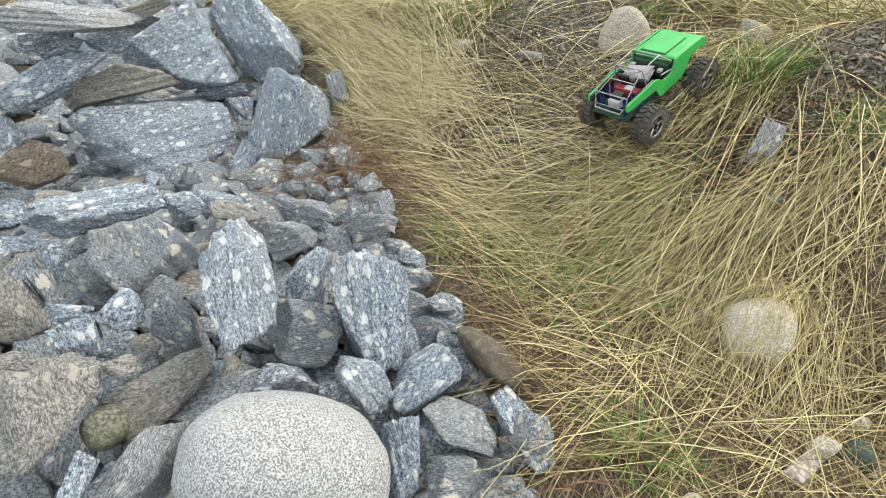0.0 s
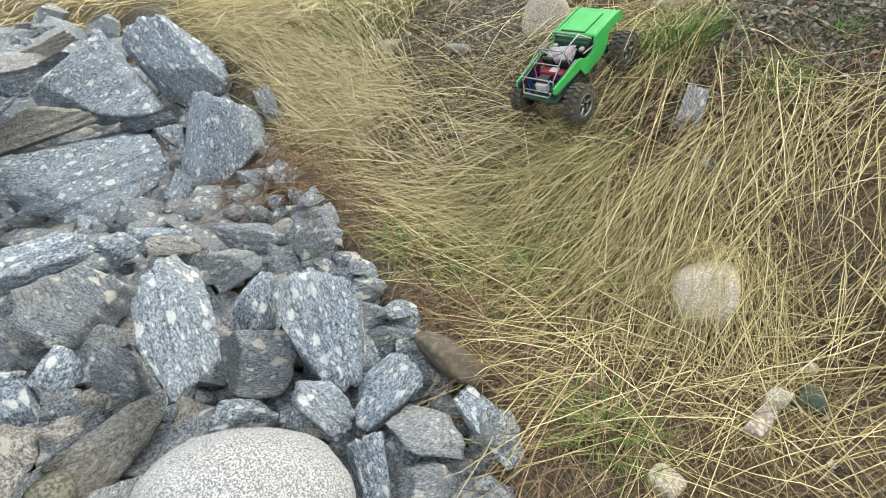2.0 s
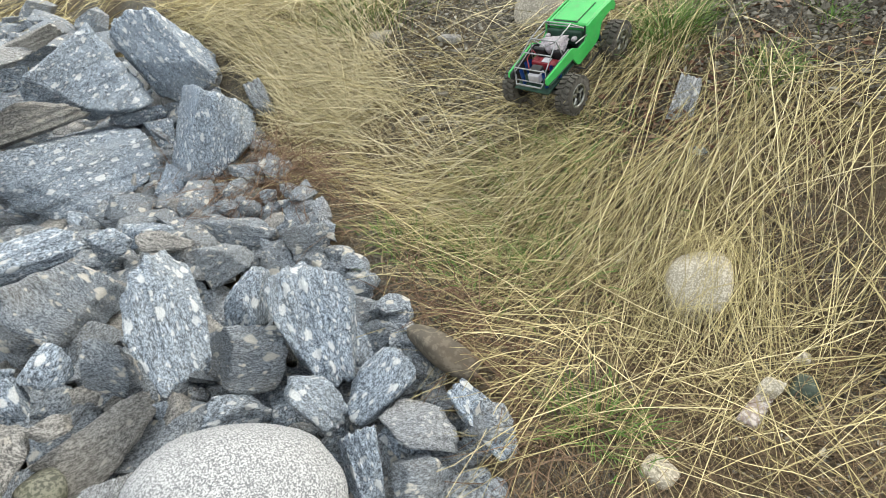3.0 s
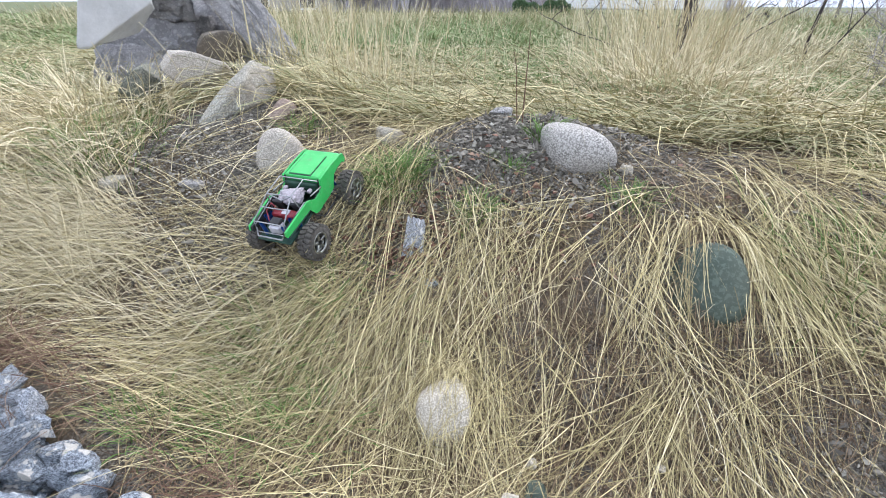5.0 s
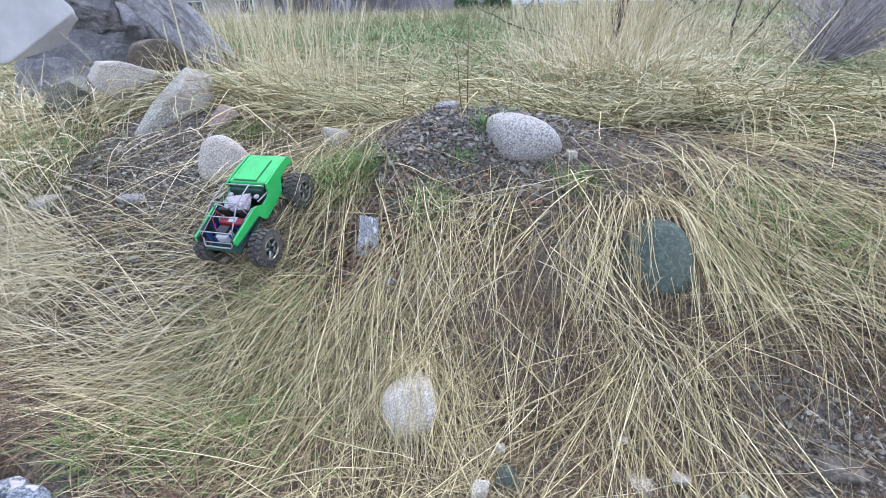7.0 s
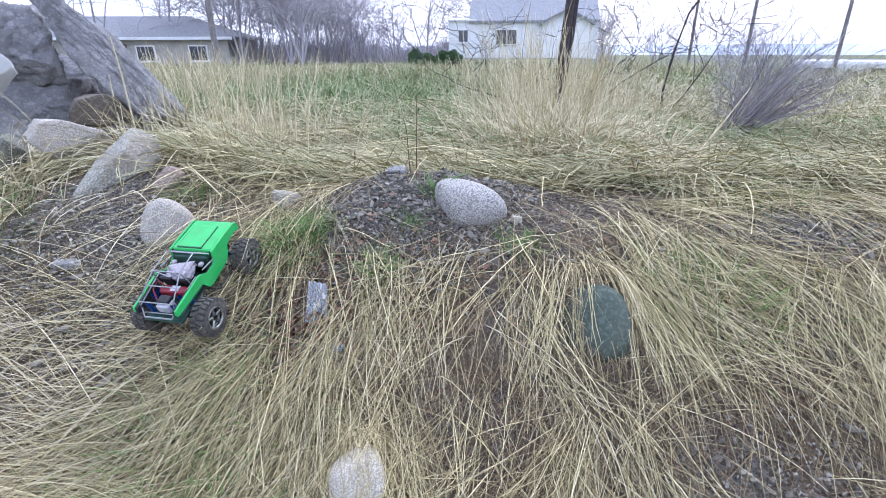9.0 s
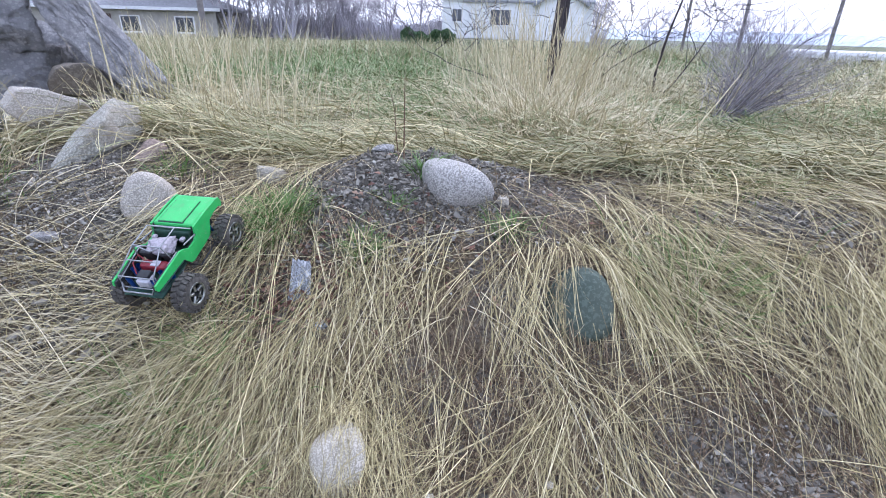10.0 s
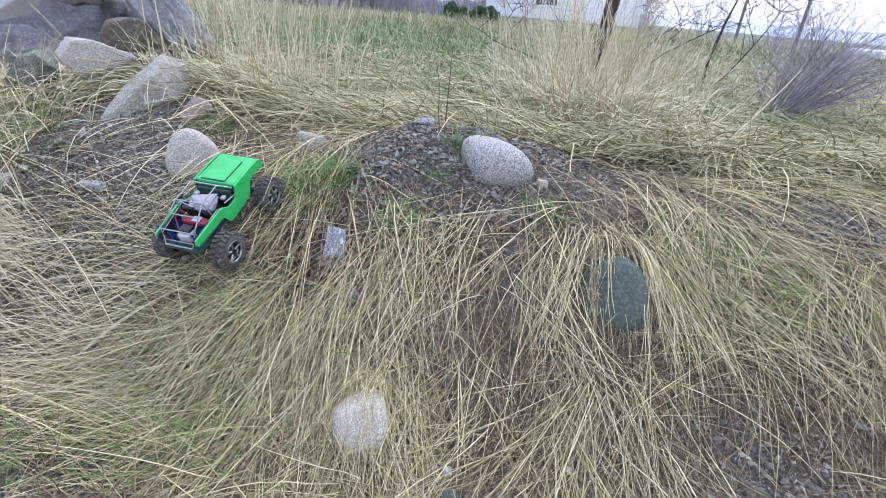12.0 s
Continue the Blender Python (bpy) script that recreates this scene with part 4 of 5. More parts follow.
for i, (cx, cy, rad, N, hgt) in enumerate((
        (-0.5, 1.68, 0.06, 420, 0.13), (-0.2, 1.55, 0.035, 120, 0.09), (-0.1, 1.7, 0.025, 60, 0.07), (0.0, 1.84, 0.025, 90, 0.1), (0.3, 1.62, 0.04, 90, 0.09), (-0.75, 1.15, 0.12, 200, 0.12),
        (-0.55, 1.0, 0.1, 150, 0.11), (-0.72, 0.92, 0.1, 160, 0.11), (-0.3, 0.62, 0.05, 160, 0.1), (0.9, 1.45, 0.12, 260, 0.16), (-0.95, 1.95, 0.05, 100, 0.09), (0.5, 2.55, 0.08, 300, 0.14),
        (1.3, 2.0, 0.15, 300, 0.1), (-1.8, 1.75, 0.15, 400, 0.16), (-1.0, 0.9, 0.08, 150, 0.1), (-0.62, 1.3, 0.1, 150, 0.1), (-1.9, 2.2, 0.1, 200, 0.14), (0.6, 0.75, 0.06, 100, 0.08))):
    tuft(cx, cy, rad, N, hgt, 500 + 3 * i)

# brown twigs tangled at the foot of the rocks
P, r = scatter(10000, -2.3, -1.1, 0.66, 1.22, lambda x, y: np.exp(-(((x + 1.75) / 0.3) ** 2 + ((y - 0.91) / 0.1) ** 2)), 71)
k = len(P)
strands("brown_twigs", M_TWIG, P, r.uniform(0, 6.28, k), r.uniform(0.1, 0.34, k), r.uniform(0.0015, 0.003, k), r.uniform(0.1, 1.0, k), r.uniform(-0.9, 0.2, k), 72, 0.7, 0.01, 0.08, 6,
        label="tangled thin brown dead twigs", category="twigs")
P, r = scatter(1300, -0.95, -0.3, 0.3, 0.8, lambda x, y: np.exp(-((y - rock_edge(x) - 0.03) / 0.06) ** 2), 73)
k = len(P)
strands("brown_twigs", M_TWIG, P, r.uniform(0, 6.28, k), r.uniform(0.08, 0.25, k), r.uniform(0.0015, 0.003, k), r.uniform(0.1, 1.0, k), r.uniform(-0.9, 0.2, k), 74, 0.7, 0.01, 0.05, 6,
        label="thin brown dead twigs beside the rocks", category="twigs")

# dead leaves caught on the bank
r = np.random.RandomState(91)
V, F = [], []
for i in range(560):
    x, y = (r.normal(-0.42, 0.1), r.normal(1.48, 0.09)) if i < 360 else (r.normal(-0.1, 0.3), r.normal(1.55, 0.14))
    s, a, t = r.uniform(0.008, 0.02), r.uniform(0, 6.28), r.uniform(-0.6, 0.6)
    u, w = np.array([math.cos(a), math.sin(a), t * 0.5]), np.array([-math.sin(a), math.cos(a), r.uniform(-0.6, 0.6)])
    c = np.array([x, y, float(ground(x, y)) + 0.012])
    n0 = len(V)
    V += [c - u * s, c - w * s * 0.5 + (0, 0, 0.004), c + w * s * 0.5 + (0, 0, 0.004), c + u * s]
    F.append((n0, n0 + 1, n0 + 3, n0 + 2))
tagged(new("dead_leaves", mesh_of("dead_leaves", V, F, [M_LEAF])), "small curled red-brown dead leaves on soil", "leaves", kind="stuff")


def stalk(points, rad, label, mat=M_REED):
    """A single stiff stalk; the first point stands on the ground."""
    x, y = points[0][0], points[0][1]
    z = float(ground(x, y)) - 0.01
    return tagged(tube_part("dry_stalk", [([(px, py, pz + z) for px, py, pz in points], rad)], mat, None, sides=5), label, "stalk")


stalk(((-0.075, 1.9, 0), (-0.073, 1.9, 0.1), (-0.07, 1.905, 0.22), (-0.068, 1.91, 0.33)), (0.003, 0.0028, 0.002, 0.0012), "thin dark upright weed stem on the mound", M_TWIG)
stalk(((-0.09, 1.88, 0), (-0.1, 1.88, 0.1), (-0.105, 1.885, 0.2), (-0.12, 1.89, 0.27)), (0.002, 0.002, 0.0015, 0.001), "thin dark upright weed stem on the mound", M_TWIG)
stalk(((1.14, 2.62, 0), (1.14, 2.62, 0.12), (1.17, 2.63, 0.27), (1.21, 2.64, 0.31), (1.27, 2.65, 0.32)), (0.005, 0.005, 0.004, 0.004, 0.002), "snapped pale straw stalk in the meadow")
stalk(((1.1, 2.3, 0.0), (1.2, 2.35, 0.12), (1.36, 2.42, 0.3), (1.45, 2.45, 0.42)), (0.004, 0.004, 0.003, 0.002), "long slanting pale straw stalk")
stalk(((1.72, 2.5, 0.0), (1.73, 2.5, 0.1), (1.75, 2.5, 0.15), (1.78, 2.5, 0.12)), (0.004, 0.004, 0.003, 0.003), "short snapped pale straw stalk")
for k in range(16):
    x, y = r.normal(-1.15, 0.25), r.normal(2.9, 0.25)
    h, lx = r.uniform(0.35, 0.6), r.normal(0.02, 0.05)
    stalk(((x, y, 0), (x + lx * 0.3, y, h * 0.4), (x + lx * 0.7, y, h * 0.75), (x + lx * 1.5, y, h)), (0.004, 0.004, 0.003, 0.002), "upright pale dry reed stalk beside the rocks")

# gravel on the bare earth
D2, F2 = DIRS[1]
r = np.random.RandomState(81)
V, F, b = [], [], 0
SHAPES = []
for i in range(60):
    c = np.clip(D2 @ r.normal(size=(8, 3)).T, 0, None) / r.uniform(0.7, 1.3, 8) + 0.3
    SHAPES.append(D2 * ((c ** 12).sum(1) ** (-1 / 12))[:, None] * np.array([1.35, 1.0, 0.8]))
for i in range(30000):
    cx, cy, rx, ry, kk = BARE[(0, 0, 0, 1, 2, 2, 2, 3, 4, 5, 10, 0)[i % 12]]
    x, y = cx + r.normal(0, rx * 0.7), cy + r.normal(0, ry * 0.75)
    if y < rock_edge(x):
        continue
    s = 0.0016 + 0.0022 * r.uniform() + 0.007 * r.uniform() ** 7
    P = SHAPES[i % 60] * s
    a = r.uniform(0, 6.28)
    P = P @ np.array([[math.cos(a), math.sin(a), 0], [-math.sin(a), math.cos(a), 0], [0, 0, 1]])
    V.append(P + np.array([x, y, float(ground(x, y)) + s * 0.3]))
    F.append(F2 + b)
    b += len(D2)
VC, FC, bc = [], [], 0
for i in range(9000):
    cx, cy, rx, ry, kk = BARE[(0, 0, 0, 1, 2, 0, 8, 3, 4)[i % 9]]
    x, y = cx + r.normal(0, rx * 0.6), cy + r.normal(0, ry * 0.65)
    if y < rock_edge(x):
        continue
    sz = 0.003 + 0.004 * r.uniform() + 0.009 * r.uniform() ** 4
    P = SHAPES[i % 60] * sz * (1 + 0.25 * r.normal(size=(len(D2), 1)))
    a = r.uniform(0, 6.28)
    P = P @ np.array([[math.cos(a), math.sin(a), 0], [-math.sin(a), math.cos(a), 0], [0, 0, 1]])
    VC.append(P + np.array([x, y, float(ground(x, y)) + sz * 0.45]))
    FC.append(F2 + bc)
    bc += len(D2)
q = Mat("soil_clods", 0.95, 0, 0.2)
geo = q.n("NewGeometry")
q.color(q.ramp(geo.outputs["Random Per Island"], (0, (0.07, 0.063, 0.052)), (0.5, (0.16, 0.147, 0.122)), (0.9, (0.26, 0.24, 0.2)), (1, (0.4, 0.38, 0.32))))
tagged(new("soil_clods", mesh_of("soil_clods", np.concatenate(VC), np.concatenate(FC), [q.m], False)), "crumbly dark soil clods on the mound", "soil", kind="stuff")
q = Mat("gravel", 0.9, 0, 0.3)
geo = q.n("NewGeometry")
q.color(q.ramp(geo.outputs["Random Per Island"], (0, (0.07, 0.065, 0.054)), (0.45, (0.165, 0.153, 0.128)), (0.85, (0.29, 0.272, 0.23)), (1, (0.48, 0.455, 0.39))))
tagged(new("gravel", mesh_of("gravel", np.concatenate(V), np.concatenate(F), [q.m], False)), "dark gravel scattered on bare soil", "gravel", kind="stuff")


# ---------- trees, shrub and distance ----------
def limb(p, d, length, rad, depth, r, out, bend=0.25, forks=3, up=0.15, least=0.0, crook=0.0):
    """A crooked limb and the limbs that spring from it, into out."""
    n = 7
    rad = max(rad, least)
    pts, dirs = [np.array(p, float)], np.array(d, float)
    for i in range(n):
        dirs = dirs + r.normal(0, bend, 3) * 0.5 + np.array([0, 0, up * 0.3])
        dirs /= np.linalg.norm(dirs)
        pts.append(pts[-1] + dirs * length / n)
    out.append((pts, np.linspace(rad, rad * (0.45 if depth else 0.25), n + 1)))
    if depth > 0:
        for i in range(forks):
            k = r.randint(2, n + 1)
            side = r.normal(0, 1, 3)
            side[2] = abs(side[2]) * 0.4
            nd = dirs * 0.6 + side / np.linalg.norm(side)
            limb(pts[k], nd / np.linalg.norm(nd), length * r.uniform(0.45, 0.75), rad * r.uniform(0.35, 0.55), depth - 1, r, out, max(bend * 1.15, crook), forks, up, least, crook)


def bare_tree(name, x, y, stems, seed, label, depth=3, forks=3, mat=M_BARK, zoff=-0.05, least=0.0):
    """stems: (direction, length, radius) of each trunk."""
    base = new(name)
    base.location = (x, y, float(ground(x, y)) + zoff)
    r = np.random.RandomState(seed)
    for d, length, rad in stems:
        out = []
        d = np.array(d, float)
        limb((r.normal(0, 0.02), r.normal(0, 0.02), 0), d / np.linalg.norm(d), length, rad, depth, r, out, 0.09 if rad > 0.02 else 0.3, forks, 0.05, least, 0.34)
        tube_part("trunk", out[:1], mat, base, sides=8)
        tube_part("crown", out[1:], mat, base, sides=4)
    return tagged(base, label, "tree")


bare_tree("tree", 1.04, 4.55, (((-0.14, 0, 1), 2.6, 0.045), ((0.1, 0.1, 1), 2.4, 0.045), ((0.8, -0.25, 0.6), 1.0, 0.0055), ((1, -0.2, 0.25), 1.2, 0.006), ((-0.9, -0.2, 0.45), 1.0, 0.006)), 5, "leafless dark tree with forked trunk in tall straw", 3, 4, least=0.0026)
bare_tree("tree", 2.05, 4.75, (((0.17, 0, 1), 2.2, 0.013), ((0.75, 0.1, 0.75), 1.0, 0.007)), 8, "slim leafless sapling leaning over the meadow", 3, 4, least=0.0024)

# a shrub of many fine twigs swept to one side
base = new("shrub")
base.location = (1.93, 3.5, float(ground(1.93, 3.5)) - 0.03)
r = np.random.RandomState(15)
for s in range(9):
    out = []
    for i in range(9):
        d = np.array([r.uniform(0.15, 1.35), r.normal(0.05, 0.3), r.uniform(0.5, 1.0)])
        limb((r.normal(0, 0.03), r.normal(0, 0.03), 0), d / np.linalg.norm(d), r.uniform(0.45, 0.9), r.uniform(0.0022, 0.0045), 2, r, out, 0.1, 4, 0.05)
    branch = tube_part("branch", out[:1] + out[5:6], M_SHRUBSTEM, base, sides=4)
    tube_part("twig_spray", out[1:5] + out[6:], M_SHRUB if s % 3 else M_SHRUBSTEM, branch, sides=3)
tagged(base, "dense leafless purple-grey shrub leaning sideways", "shrub")


def board_wall(parent, sx, height, mat, boards, thick_by=0.12):
    """A wall of lapped boards along x, with its front on y = 0; each board a part."""
    bh = height / boards
    me = None
    for i in range(boards):
        if me is None:
            bm = box(sx, thick_by, bh * 0.96, pose(0, 0, 0, 4, 0, 0), 0.006)
            ob = part("board", bm, mat, parent)
            me = ob.data
        else:
            ob = new("board", me)
            ob.parent = parent
        ob.location = (0, thick_by / 2, bh * (i + 0.5))


def window_of(parent, x, z, w, h, y=-0.03):
    win = part("window", box(w + 0.16, 0.06, h + 0.16, pose(x, y, z), 0.01), M_TRIM, parent)
    part("pane", box(w / 2 - 0.04, 0.02, h, pose(x - w / 4, y - 0.035, z), 0.004), M_WINDOW, win)
    part("pane", box(w / 2 - 0.04, 0.02, h, pose(x + w / 4, y - 0.035, z), 0.004), M_WINDOW, win)
    part("sill", box(w + 0.26, 0.14, 0.06, pose(x, y - 0.04, z - h / 2 - 0.1), 0.01), M_TRIM, win)


def gable_roof(parent, x0, x1, y0, y1, z, rise, over=0.4, along="x"):
    """Two thick pitched slabs with the ridge along x or y."""
    for side in (-1, 1):
        bm = bmesh.new()
        xm, ym = (x0 + x1) / 2, (y0 + y1) / 2
        if along == "x":
            e = y0 - over if side < 0 else y1 + over
            drop = rise * over / ((y1 - y0) / 2)
            c = [(x0 - over, e, z - drop), (x1 + over, e, z - drop), (x1 + over, ym, z + rise), (x0 - over, ym, z + rise)]
        else:
            e = x0 - over if side < 0 else x1 + over
            drop = rise * over / ((x1 - x0) / 2)
            c = [(e, y0 - over, z - drop), (e, y1 + over, z - drop), (xm, y1 + over, z + rise), (xm, y0 - over, z + rise)]
        lo = [bm.verts.new(p) for p in c]
        hi = [bm.verts.new((p[0], p[1], p[2] + 0.18)) for p in c]
        bm.faces.new(lo[::-1])
        bm.faces.new(hi)
        for i in range(4):
            bm.faces.new((lo[i], lo[(i + 1) % 4], hi[(i + 1) % 4], hi[i]))
        bmesh.ops.recalc_face_normals(bm, faces=bm.faces)
        part("roof", bm, M_SHINGLE, parent, "grey shingled roof slope")


def gable_wall(parent, x0, x1, y, z0, z1, rise, mat, thick_by=0.2):
    bm = bmesh.new()
    xm = (x0 + x1) / 2
    c = [(x0, z0), (x1, z0), (x1, z1), (xm, z1 + rise), (x0, z1)]
    a = [bm.verts.new((p[0], y, p[1])) for p in c]
    b = [bm.verts.new((p[0], y + thick_by, p[1])) for p in c]
    bm.faces.new(a)
    bm.faces.new(b[::-1])
    for i in range(5):
        bm.faces.new((a[i], b[i], b[(i + 1) % 5], a[(i + 1) % 5]))
    bmesh.ops.recalc_face_normals(bm, faces=bm.faces)
    return part("gable_wall", bm, mat, parent)


# white boarded house
house = new("house")
house.location = (5.6, 38.0, 0.85)
house.rotation_euler = (0, 0, radians(-8))
house.scale = (0.95, 0.95, 0.85)
part("wall", box(10.6, 6.5, 3.0, pose(0.3, 3.6, 1.4), 0.02), M_SIDING, house)
board_wall(house, 10.6, 2.9, M_SIDING, 12)
window_of(house, -4.2, 1.7, 0.7, 0.9)
window_of(house, -1.0, 1.6, 1.5, 1.1)
window_of(house, 3.4, 1.7, 1.1, 1.3)
gable_roof(house, -3.4, 5.2, 0.2, 6.8, 2.95, 2.3)
gable_wall(house, 1.6, 4.9, -0.5, 0.0, 2.6, 0.9, M_SIDING, 0.6)
gable_roof(house, 1.6, 4.9, -0.6, 2.5, 2.6, 0.9, 0.3, "y")
part("chimney", box(0.5, 0.5, 1.6, pose(0.2, 3.5, 5.6), 0.02), M_STUCCO, house)
part("shed_roof", box(2.2, 3.2, 0.14, pose(-4.3, 1.4, 3.05, 5, 0, 0), 0.02), M_TRIM, house)
tagged(house, "white board-sided house with grey roof behind the meadow", "house")

# long low stuccoed house with a hipped roof, its long side towards the meadow
def hip_roof(parent, x0, x1, y0, y1, z, rise, over=0.5):
    """Four sloping planes over a rectangle, with a closed eave below."""
    bm = bmesh.new()
    ym, half = (y0 + y1) / 2, (y1 - y0) / 2
    e = [bm.verts.new(p) for p in ((x0 - over, y0 - over, z), (x1 + over, y0 - over, z), (x1 + over, y1 + over, z), (x0 - over, y1 + over, z))]
    u = [bm.verts.new((p.co.x, p.co.y, z + 0.16)) for p in e]
    a, b = bm.verts.new((x0 + half, ym, z + rise)), bm.verts.new((x1 - half, ym, z + rise))
    bm.faces.new(e[::-1])
    for k in range(4):
        bm.faces.new((e[k], e[(k + 1) % 4], u[(k + 1) % 4], u[k]))
    bm.faces.new((u[0], u[1], b, a))
    bm.faces.new((u[1], u[2], b))
    bm.faces.new((u[2], u[3], a, b))
    bm.faces.new((u[3], u[0], a))
    bmesh.ops.recalc_face_normals(bm, faces=bm.faces)
    return part("roof", bm, M_SHINGLE, parent, "grey shingled hipped roof")


house = new("house")
house.location = (-24.0, 39.0, -0.2)
house.rotation_euler = (0, 0, radians(4))
part("wall", box(17.0, 8.0, 2.4, pose(0, 4.0, 1.2), 0.02), M_STUCCO, house)
hip_roof(house, -8.5, 8.5, 0.0, 8.0, 2.4, 1.75)
part("fascia", box(18.0, 0.06, 0.2, pose(0, -0.53, 2.46), 0.01), M_TRIM, house)
for x in (-5.2, -1.2, 2.6, 6.3):
    window_of(house, x, 1.45, 1.2, 0.95)
part("door", box(0.95, 0.06, 2.05, pose(0.9, -0.04, 1.05), 0.01), M_DOOR, house)
tagged(house, "long low beige stucco house with grey hipped roof", "house")


# rough scrub between the houses
r = np.random.RandomState(221)
k = 9000
P = np.stack([r.uniform(-15, 1, k), r.uniform(40, 50, k)], 1)
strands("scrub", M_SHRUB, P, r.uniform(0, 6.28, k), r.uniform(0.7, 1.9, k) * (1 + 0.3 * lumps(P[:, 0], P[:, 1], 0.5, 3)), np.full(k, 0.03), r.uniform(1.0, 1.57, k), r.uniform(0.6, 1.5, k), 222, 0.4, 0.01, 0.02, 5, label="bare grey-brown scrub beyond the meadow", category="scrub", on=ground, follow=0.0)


# clipped green hedge before the white house
r = np.random.RandomState(211)
k = 9000
c = np.stack([r.uniform(-2.0, 1.4, k), r.uniform(33.2, 34.4, k), r.uniform(0, 1, k)], 1)
top = 0.75 + 0.12 * np.sin(c[:, 0] * 3.1) + 0.1 * np.sin(c[:, 0] * 7.7 + 1)
c[:, 2] = ground(c[:, 0], c[:, 1]) + top * c[:, 2] ** 0.6
u, w = r.normal(size=(k, 3)), r.normal(size=(k, 3))
u *= 0.07 / np.linalg.norm(u, axis=1)[:, None]
w *= 0.04 / np.linalg.norm(w, axis=1)[:, None]
V = np.stack([c - u, c - w, c + u, c + w], 1).reshape(-1, 3)
tagged(new("hedge", mesh_of("hedge", V, np.arange(4 * k).reshape(-1, 4), [M_HEDGE])), "low dark green hedge before a white house", "hedge")


def utility_pole(x, y, height, arms, seed):
    base = new("utility_pole")
    base.location = (x, y, float(ground(x, y)) - 0.2)
    tube_part("pole", [([(0, 0, 0), (0, 0, height / 2), (0, 0, height)], [0.14, 0.12, 0.1])], M_POLE, base, sides=10)
    for k in range(arms):
        z = height - 0.5 - 1.0 * k
        arm = part("crossarm", box(2.2, 0.1, 0.12, pose(0, -0.14, z, 0, 0, seed * 7), 0.01), M_POLE, base)
        for dx in (-0.95, -0.4, 0.4, 0.95):
            tube_part("insulator", [([(dx, -0.14, z + 0.05), (dx, -0.14, z + 0.12), (dx, -0.14, z + 0.2)], [0.04, 0.06, 0.03])], M_TRIM, arm)
    return tagged(base, "weathered wooden utility pole with crossarm", "utility pole", "poles along the road")


utility_pole(22.6, 39.5, 12.5, 1, 1)
utility_pole(25.3, 34.0, 11.5, 2, 2)
utility_pole(20.5, 44.0, 8.2, 1, 3)
utility_pole(-10.2, 24.5, 6.5, 1, 4)
for k, (a, b) in enumerate((((22.6, 39.4, 9.2), (25.3, 33.9, 8.0)), ((22.6, 39.4, 8.8), (-2.0, 60.0, 9.0)), ((25.3, 33.9, 8.0), (40.0, 24.0, 8.0)))):
    a, b = np.array(a), np.array(b)
    s = np.linspace(0, 1, 14)[:, None]
    tagged(tube_part("power_line", [(a + (b - a) * s - np.array([0, 0, 1.0]) * 4 * 0.5 * s * (1 - s), 0.015)], M_WIRE, None, sides=4), "thin dark overhead power line", "power line")

# white camper trailer by the road
camper = new("camper_trailer")
camper.location = (30.0, 37.0, float(ground(30.0, 37.0)) + 0.1)
camper.rotation_euler = (0, 0, radians(-35))
part("body", box(9.0, 2.4, 2.0, pose(0, 0, 1.35), 0.25), M_TRIM, camper)
part("skirt", box(8.6, 2.2, 0.35, pose(0, 0, 0.3), 0.03), M_POLE, camper)
for dx in (-2.6, 0.6, 3.0):
    part("window", box(1.1, 0.04, 0.5, pose(dx, -1.21, 1.6), 0.01), M_WINDOW, camper)
tagged(camper, "long white camper trailer parked beyond the meadow", "trailer")


def parked_car(x, y, rz, mat, label):
    c = new("car")
    c.location, c.rotation_euler = (x, y, float(ground(x, y))), (0, 0, radians(rz))
    part("body", box(4.3, 1.75, 0.65, pose(0, 0, 0.6), 0.15), mat, c)
    cab = part("cabin", box(2.2, 1.5, 0.55, pose(-0.2, 0, 1.15), 0.2), mat, c)
    part("window", box(1.8, 1.54, 0.32, pose(-0.2, 0, 1.18), 0.05), M_WINDOW, cab)
    for dx in (-1.35, 1.35):
        for dy in (-0.8, 0.8):
            w = tube_part("wheel", [([(dx, dy - 0.1, 0.32), (dx, dy + 0.1, 0.32)], 0.32)], M_TYRE, c, sides=14)
    return tagged(c, label, "car")


parked_car(-14.0, 66.0, 20, M_TRIM, "white car parked far behind the meadow")
parked_car(-10.5, 66.0, 0, M_SHINGLE, "grey car parked far behind the meadow")

sign = new("road_sign")
sign.location = (20.4, 30.5, float(ground(20.4, 30.5)))
tube_part("post", [([(0, 0, 0), (0, 0, 2.3)], 0.05)], M_POLE, sign)
part("plate", box(0.6, 0.04, 0.26, pose(0, -0.06, 2.1), 0.01), M_SIGNBLUE, sign)
tagged(sign, "small blue sign plate on a post", "sign")

